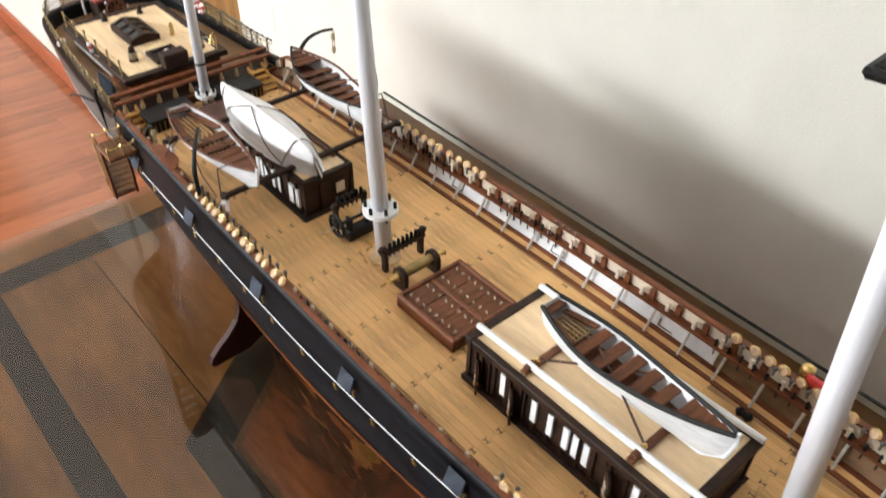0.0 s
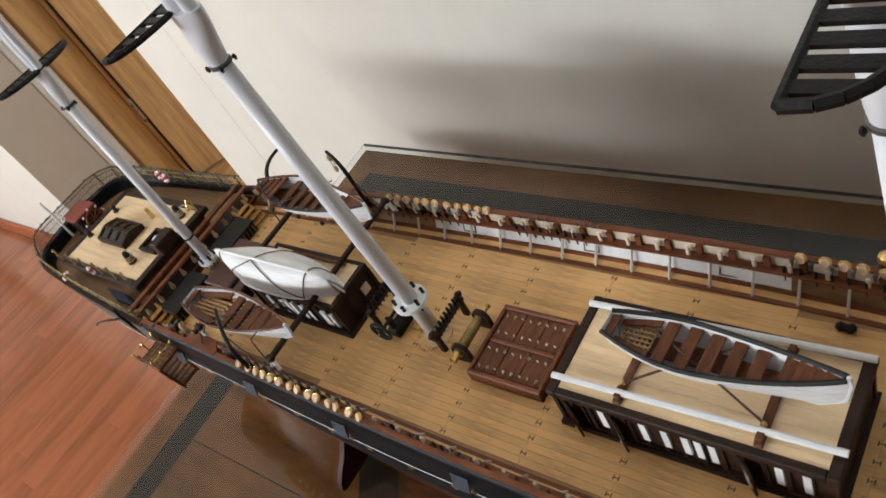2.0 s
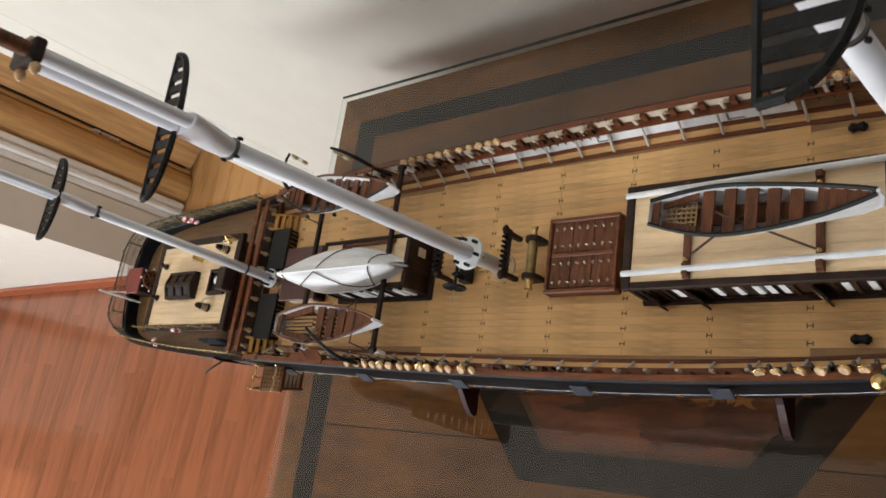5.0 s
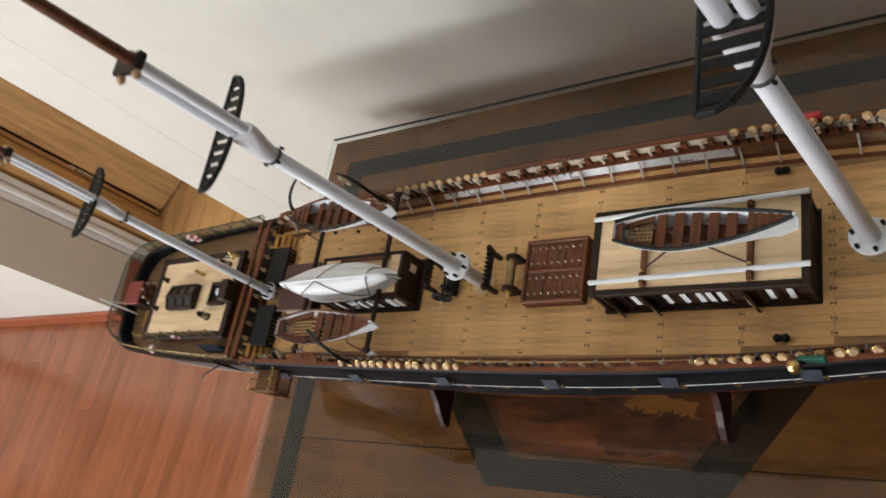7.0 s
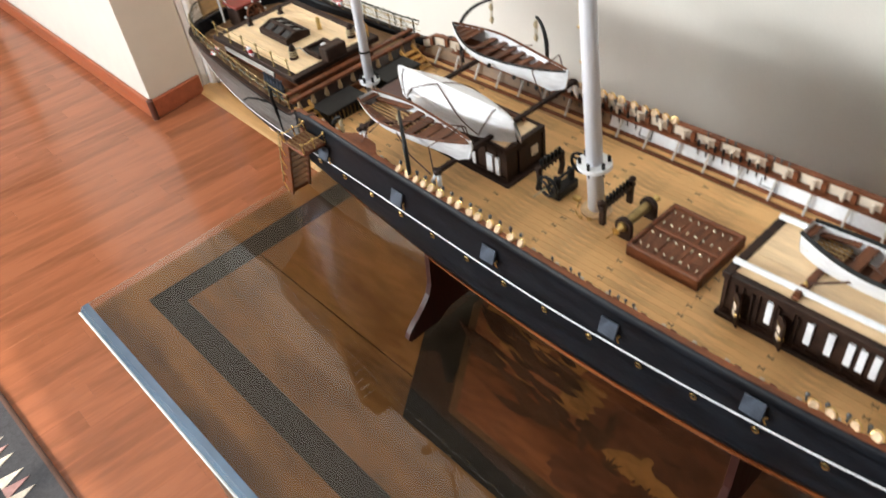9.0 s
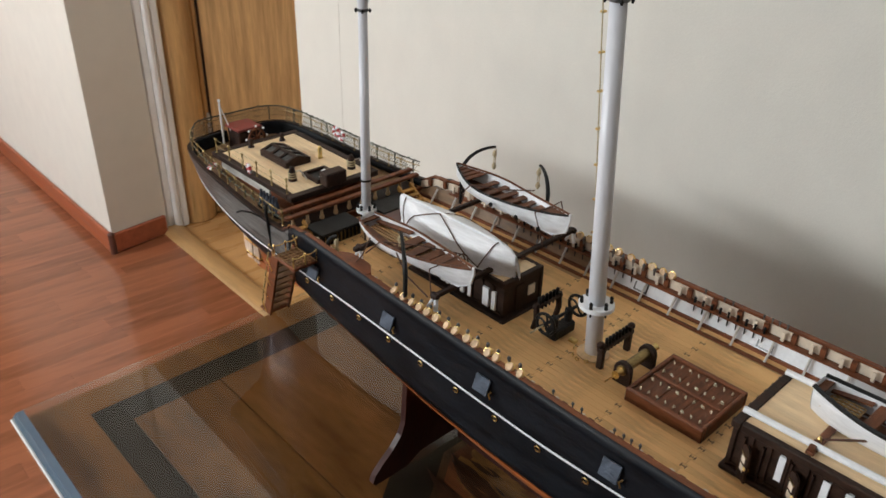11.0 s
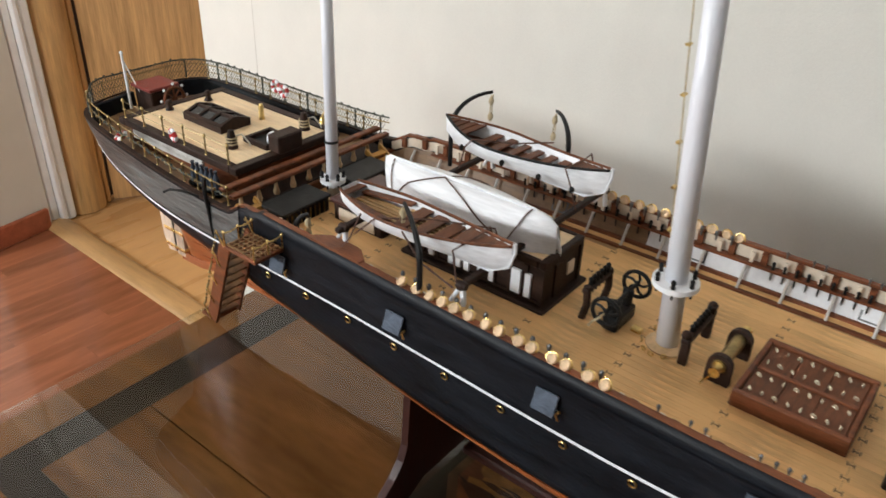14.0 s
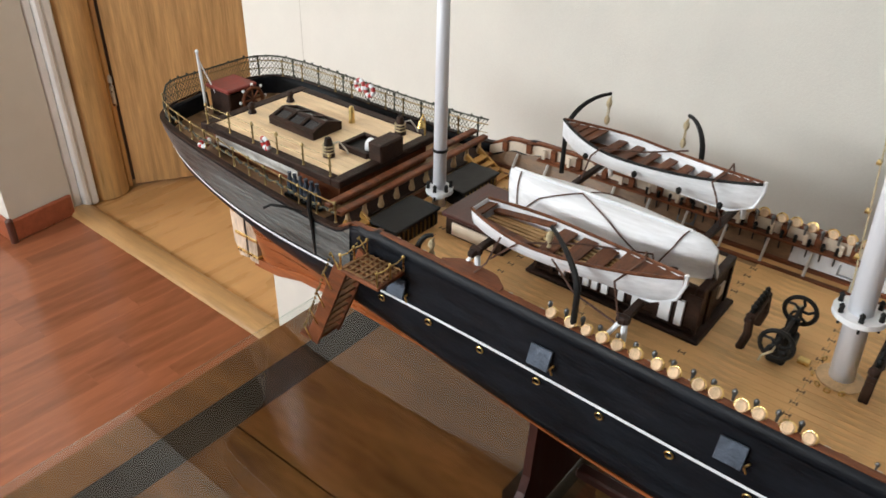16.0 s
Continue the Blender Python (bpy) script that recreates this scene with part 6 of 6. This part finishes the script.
copies(part("net_post", tube([(0, 0, 0), (0, 0, NH)], 0.0008, 6), M_NET, ship, smooth=True), [Matrix.Translation(p) for i, p in enumerate(net_path) if i % 3 == 0 and i > 5])
rk = random.Random(5)
knot = part("net_knot", lathe([(0.0003, -0.0011), (0.0011, -0.0003), (0.0010, 0.0005), (0.0003, 0.0012)], 6), M_NET, ship, smooth=True)
copies(knot, [Matrix.Translation(fine[k] + rise(k) + Vector((rk.uniform(-0.0006, 0.0006), 0, rk.uniform(-0.0003, 0.0009)))) for k in range(12, len(fine), 3)])
# netting furled along the near rail, tied with brass thread
furl = []
for a, b in zip(path[:22], path[1:23]):
    furl += [a.lerp(b, k / 4) + Vector((rk.uniform(-0.0007, 0.0007), 0, RH * 0.5 + rk.uniform(-0.0016, 0.0008))) for k in range(4)]
part("furled_net", tube(furl, [rk.uniform(0.0004, 0.0011) for p in furl], 6), M_NET, ship, "dark netting furled along the near poop rail", True)
tie = part("net_tie", lathe([(0.0004, -0.0012), (0.0012, -0.0005), (0.0012, 0.0005), (0.0004, 0.0012)], 7), M_OLDBRASS, ship, "brass thread tie", True)
copies(tie, [Matrix.Translation(p) @ pose(0, 0, 0, 90, 0, 0) for p in furl[2::5]])
# rail along the edge of the house roof, near side, and lifebuoys
rr_ = [(-0.053, 0.672 + k * 0.0245, 0.9808) for k in range(6)]
for p in rr_:
    part("roof_stanchion", lathe([(0.0011, 0), (0.0006, 0.001), (0.0006, 0.0065), (0.0012, 0.007), (0.0006, 0.0078), (0.0006, 0.0122), (0.0014, 0.0135), (0.0006, 0.015)], 8, m=Matrix.Translation(p)), M_OLDBRASS, ship, "small brass stanchion on the house roof", True)
for h in (0.0072, 0.0130):
    part("roof_rail", tube([Vector(p) + Vector((0, 0, h)) for p in rr_], 0.0002, 5), M_OLDBRASS, ship, "thin brass wire rail", True)


def lifebuoy(x, y, z, rx, rz):
    o = part("lifebuoy", bmesh.new(), M_WHITE, ship, "small red and white lifebuoy")
    R0 = 0.0038
    for k in range(8):
        a0, a1 = math.pi * k / 4, math.pi * (k + 1) / 4
        pts = [(R0 * math.cos(a0 + (a1 - a0) * i / 4), 0, R0 * math.sin(a0 + (a1 - a0) * i / 4)) for i in range(5)]
        part("segment", tube(pts, 0.0016, 8), M_SIGNALRED if k % 2 else M_WHITE, o, smooth=True)
    o.matrix_local = pose(x, y, z, rx, 0, rz)


lifebuoy(-0.056, 0.729, 0.9865, -8, 80)
lifebuoy(0.058, 0.744, 0.986, 8, 92)
lifebuoy(0.060, 0.756, 0.987, 8, 92)
lifebuoy(-0.064, 0.786, 0.972, 60, 70)
bucket = part("bucket_row", box(-0.0657, -0.0603, 0.670, 0.703, PZ + 0.001, PZ + 0.0035, 0.0004), M_IRON, ship, "row of dark bottles in a rack beside the house")
for k in range(6):
    part("bottle", lathe([(0.0021, 0), (0.0023, 0.009), (0.0010, 0.0125), (0.0014, 0.0150)], 8, m=Matrix.Translation((-0.063, 0.674 + k * 0.0050, PZ + 0.0035))), M_STEELBLUE, bucket, smooth=True)

# ---- rudder
M_RUDDER = mat("pale_worn_rudder", (0.50, 0.34, 0.22), 0.4, spread=0.35, grain=35, bump=0.1, stretch=(4, 4, 0.8), tint=(0.66, 0.52, 0.40))
rud = slab([(0.8405, 0.8235), (0.851, 0.8225), (0.8565, 0.835), (0.8575, 0.862), (0.854, 0.890), (0.850, 0.925), (0.8405, 0.925)], -0.0030, 0.0030, m=Matrix(((0, 0, 1, 0), (1, 0, 0, 0), (0, 1, 0, 0), (0, 0, 0, 1))))
rudder = part("rudder", rud, M_RUDDER, ship, "pale rudder with brass straps")
for z in (0.893, 0.868, 0.846, 0.829):
    part("rudder_strap", box(-0.0043, 0.0043, 0.824, 0.853, z - 0.0014, z + 0.0014, 0.0003), M_BRASS, rudder, "brass hinge strap")
    part("pintle", lathe([(0.0022, z - 0.004), (0.0022, z + 0.004)], 8, m=Matrix.Translation((0, 0.8388, 0))), M_BRASS, rudder, smooth=True)
# Black filler standing for the shade in the open gap.
part("rudder_gap", box(-0.0026, 0.0026, 0.8375, 0.8402, 0.824, 0.922), M_IRON, rudder, "dark strip painted as the shade in the gap between rudder and sternpost")
part("sternpost", box(-0.0032, 0.0032, 0.8255, 0.8372, 0.8225, 0.93), M_RUDDER, ship, "pale sternpost")

# ---- boarding ladder with its platform and chain
M_GRATE = mat("brown_grating", (0.24, 0.125, 0.05), 0.55, spread=0.3, grain=120, bump=0.15)
plat = part("platform", box(-0.106, -0.084, 0.583, 0.612, 0.9625, 0.9650, 0.0005), M_RAIL, ship, "small grated boarding platform")
for k in range(6):
    part("grating_bar", box(-0.1045 + k * 0.0036, -0.1033 + k * 0.0036, 0.5845, 0.6105, 0.9650, 0.9658), M_GRATE, plat)
for k in range(7):
    part("grating_bar", box(-0.105, -0.085, 0.5862 + k * 0.0038, 0.5873 + k * 0.0038, 0.9654, 0.9661), M_GRATE, plat)
M_TREAD = mat("worn_tread", (0.22, 0.11, 0.045), 0.55, spread=0.3, grain=90, bump=0.15)
lad = part("boarding_ladder", bmesh.new(), M_RAIL, ship, "steep red-brown boarding ladder down the side")
A, B = Vector((-0.0940, 0.613, 0.9635)), Vector((-0.0820, 0.656, 0.884))
for xo in (-0.0095, 0.0095):
    pts = [A + Vector((xo, 0, 0)), B + Vector((xo, 0, 0))]
    d = (pts[1] - pts[0])
    m4 = Matrix.Translation(pts[0]) @ d.to_track_quat('Z', 'X').to_matrix().to_4x4()
    part("ladder_string", box(-0.001, 0.001, -0.0050, 0.0050, 0, d.length, 0.0003, m=Matrix.Translation(pts[0]) @ Matrix(((1, 0, d.x / d.length, 0), (0, 0.86, d.y / d.length, 0), (0, 0.5, d.z / d.length, 0), (0, 0, 0, 1)))), M_RAIL, lad)
for k in range(9):
    p = A.lerp(B, (k + 0.5) / 9)
    part("rung", box(p.x - 0.0095, p.x + 0.0095, p.y - 0.0040, p.y + 0.0030, p.z - 0.0005, p.z + 0.0005), M_TREAD, lad)
part("landing", box(B.x - 0.010, B.x + 0.010, B.y - 0.002, B.y + 0.012, B.z - 0.002, B.z), M_RAIL, lad)
for xo in (-0.011, 0.011):
    pts = []
    for k in range(5):
        p = A.lerp(B, k / 4) + Vector((xo, 0.006, 0.009))
        part("ladder_stanchion", tube([A.lerp(B, k / 4) + Vector((xo, 0, 0)), p], 0.0005, 6), M_BRASS, lad, smooth=True)
        pts.append(p)
    ch = bmesh.new()
    for a, b in zip(pts, pts[1:]):
        for i in range(6):
            q = a.lerp(b, (i + 0.5) / 6) - Vector((0, 0, 0.0025 * math.sin(math.pi * (i + 0.5) / 6)))
            lathe([(0.0004, -0.0009), (0.0009, 0), (0.0004, 0.0009)], 6, bm=ch, m=Matrix.Translation(q))
    part("chain", ch, M_OLDBRASS, lad, "thin hanging chain", True)
for y in (0.584, 0.611):
    for x in (-0.1055, -0.095, -0.0845):
        part("platform_stanchion", lathe([(0.0006, 0), (0.0006, 0.008), (0.0012, 0.009), (0.0005, 0.010)], 6, m=Matrix.Translation((x, y, 0.965))), M_BRASS, plat, smooth=True)
    part("platform_rail", tube([(-0.1055, y, 0.9735), (-0.100, y, 0.9725), (-0.095, y, 0.9735), (-0.090, y, 0.9725), (-0.0845, y, 0.9735)], 0.0005, 5), M_BRASS, plat, smooth=True)


# ---- davits: dark curved arms with pale tackle
def davit(x, y, z0, h, reach, s, label="black curved davit with pale tackle", dy=0.0):
    pts = [(x, y, z0), (x, y, z0 + h * 0.55)]
    for k in range(1, 9):
        a = math.pi / 2 * k / 8
        pts.append((x + s * reach * (1 - math.cos(a)), y + dy * (1 - math.cos(a)), z0 + h * 0.55 + h * 0.45 * math.sin(a)))
    o = part("davit", tube(pts, [0.0016] * 2 + [0.0018 - 0.0001 * k for k in range(8)], 8), M_IRON, ship, label, True)
    tip = Vector(pts[-1])
    for k, f in enumerate((0.10, 0.62)):
        c = tip - Vector((s * 0.001, 0, 0.004 + f * h * 0.42))
        part("tackle_block", lathe([(0.0008, -0.0030), (0.0019, -0.001), (0.0019, 0.001), (0.0008, 0.0030)], 8, m=Matrix.Translation(c)), M_TAN, o, "pale rigging block", True)
    for xo in (-0.0009, 0.0009):
        part("fall", tube([tip + Vector((xo, 0, -0.002)), tip + Vector((xo * 1.4 - s * 0.001, 0, -0.004 - 0.62 * h * 0.42))], 0.0004, 4), M_TAN, o, smooth=True)
    return o


davit(0.062, 0.5745, 0.972, 0.052, 0.024, 1, dy=-0.016)
davit(0.077, 0.4905, 0.974, 0.052, 0.004, 1, dy=0.014)
davit(-0.0825, 0.4800, 0.977, 0.036, 0.020, 1, dy=0.028)
davit(-0.0745, 0.5830, 0.955, 0.030, 0.004, 1, dy=-0.008)
part("side_post", tube([(-0.0785, 0.661, 0.940), (-0.0815, 0.661, 0.975), (-0.0805, 0.661, 0.984)], 0.0014, 8), M_IRON, ship, "black upright post on the hull side", True)
part("side_davit", tube([(-0.0815, 0.668, 0.969), (-0.088, 0.675, 0.973), (-0.092, 0.683, 0.973), (-0.094, 0.688, 0.970)], 0.0009, 6), M_IRON, ship, "short bent black boom", True)

# side lights by the fore mast
for s, m_ in ((-1, M_GREEN), (1, M_SIGNALRED)):
    v = 0.115
    x = s * (beam(v) - 0.002)
    b_ = part("side_light", box(x - 0.0014, x + 0.0014, v - 0.005, v + 0.010, rail_z(v) + 0.0022, rail_z(v) + 0.0085, 0.0004), m_, ship, "coloured side-light board with a brass lamp")
    part("lamp", lathe([(0.0036, 0), (0.0040, 0.003), (0.0036, 0.006), (0.0014, 0.008)], 12, m=Matrix.Translation((x + s * 0.0045, v + 0.012, rail_z(v) + 0.0022))), M_BRASS, b_, smooth=True)
for s in (-1, 1):
    part("cleat", lathe([(0.0012, -0.005), (0.003, -0.003), (0.002, 0), (0.003, 0.003), (0.0012, 0.005)], 10, m=Matrix.Translation((s * 0.060, 0.140, 0.9605)) @ pose(0, 0, 0, 90, 0, 0)), M_IRON, ship, "black double bollard on deck", True)

# ---- display stand
def cradle(y):
    """A shaped board across the keel, hollowed for the hull."""
    base = GT + 0.001
    meet = next(0.82 + 0.001 * k for k in range(90) if side_x(y, 0.82 + 0.001 * k) > 0.0585)
    out = [(-0.094, 0.0), (-0.0965, 0.004), (-0.094, 0.010), (-0.086, 0.018), (-0.075, 0.027), (-0.0665, 0.037), (-0.0625, 0.048), (-0.060, meet - base)]
    low = keel_z(y) + 0.0005
    inn = [(-side_x(y, z) - 0.0006, z - base) for z in [low + (meet - low) * k / 6 for k in range(5, 0, -1)]] + [(-0.004, keel_z(y) - 0.0055 - base)]
    ol = out + inn + [(-x, z) for x, z in inn[::-1]] + [(-x, z) for x, z in out[::-1]] + [(0.06, 0.0), (0.045, 0.008), (-0.045, 0.008), (-0.06, 0.0)]
    bm = slab(ol, -0.0027, 0.0027, m=Matrix.Translation((0, y, GT + 0.001)) @ Matrix(((1, 0, 0, 0), (0, 0, -1, 0), (0, 1, 0, 0), (0, 0, 0, 1))))
    return part("cradle", bm, M_STAND, stand, "shaped red-brown board hollowed to the hull")


M_STAND = mat("lacquered_stand", (0.040, 0.011, 0.007), 0.55, spec=0.25, spread=0.25, grain=25, stretch=(4, 4, 0.8), coat=0.06)
stand = thing("display_stand", SHIP, "dark lacquered wooden display stand on the glass", "display stand")
cradle(0.5065)
cradle(0.2205)
part("stretcher", box(-0.005, 0.005, 0.2255, 0.5015, GT + 0.0012, GT + 0.009, 0.0015), M_STAND, stand, "long wooden bar joining the two boards")

# ---- deck planks, nearest the camera's path
PW, PL = 0.0049, 0.0552
rows_, fill = {}, bmesh.new()
n = 0
mesh_cache = {}
for j in range(-15, 15):
    x0 = j * PW
    i = 0
    v = 0.0
    while v < 0.64:
        a, b = v + 0.0001, min(v + PL, 0.64) - 0.0001
        mid_ = (a + b) / 2
        lim = min(beam(a), beam(b)) - 0.018
        if max(abs(x0), abs(x0 + PW)) < lim and b - a > 0.004:
            hidden = abs(x0 + PW / 2) < 0.021 and (0.118 < a and b < 0.262 or 0.447 < a and b < 0.535)
            if not hidden:
                key = round(b - a, 4)
                tilt = math.atan2(deck_z(b) - deck_z(a), b - a)
                m_ = Matrix.Translation((x0, mid_, deck_z(mid_))) @ Matrix.Rotation(tilt, 4, 'X')
                if n < 300 and a > 0.10:
                    if key not in mesh_cache:
                        q = part("deck_plank", box(0.00008, PW - 0.00008, -(b - a) / 2, (b - a) / 2, -0.0006, 0.0010), M_DECK, ship)
                        q.matrix_local = m_
                        mesh_cache[key] = q
                    else:
                        again(mesh_cache[key], m_)
                    n += 1
                else:
                    box(0.00008, PW - 0.00008, -(b - a) / 2, (b - a) / 2, -0.0006, 0.0010, bm=fill, m=m_)
        v += PL
tagged(part("planking", fill, M_DECK, ship, "narrow pale deck planks"), kind="stuff")
# joints: a small dark mark over each butt
nb_ = bmesh.new()
for j in range(-15, 15):
    for v in [PL * k for k in range(1, 13)]:
        x = (j + 0.5) * PW
        if abs(x) < beam(v) - 0.021 and (j + int(v / PL)) % 2 == 0:
            for dv in (-0.0015, 0.0015):
                box(x - 0.0014, x + 0.0014, v + dv - 0.00030, v + dv + 0.00030, deck_z(v) + 0.0008, deck_z(v) + 0.00112, bm=nb_)
            box(x - 0.00028, x + 0.00028, v - 0.0015, v + 0.0015, deck_z(v) + 0.0008, deck_z(v) + 0.00108, bm=nb_)
tagged(part("butt_mark", nb_, mat("dark_butt_wood", (0.13, 0.070, 0.030), 0.6, grain=200), ship, "small dark marks at the plank ends"), kind="stuff")

# floor boards last
boards(floor, -2.4, 0.573, -2.175, 4.8, 0.064, 0.52, 0.00012, FLOOR - 0.006, FLOOR, M_PLANK, 5)
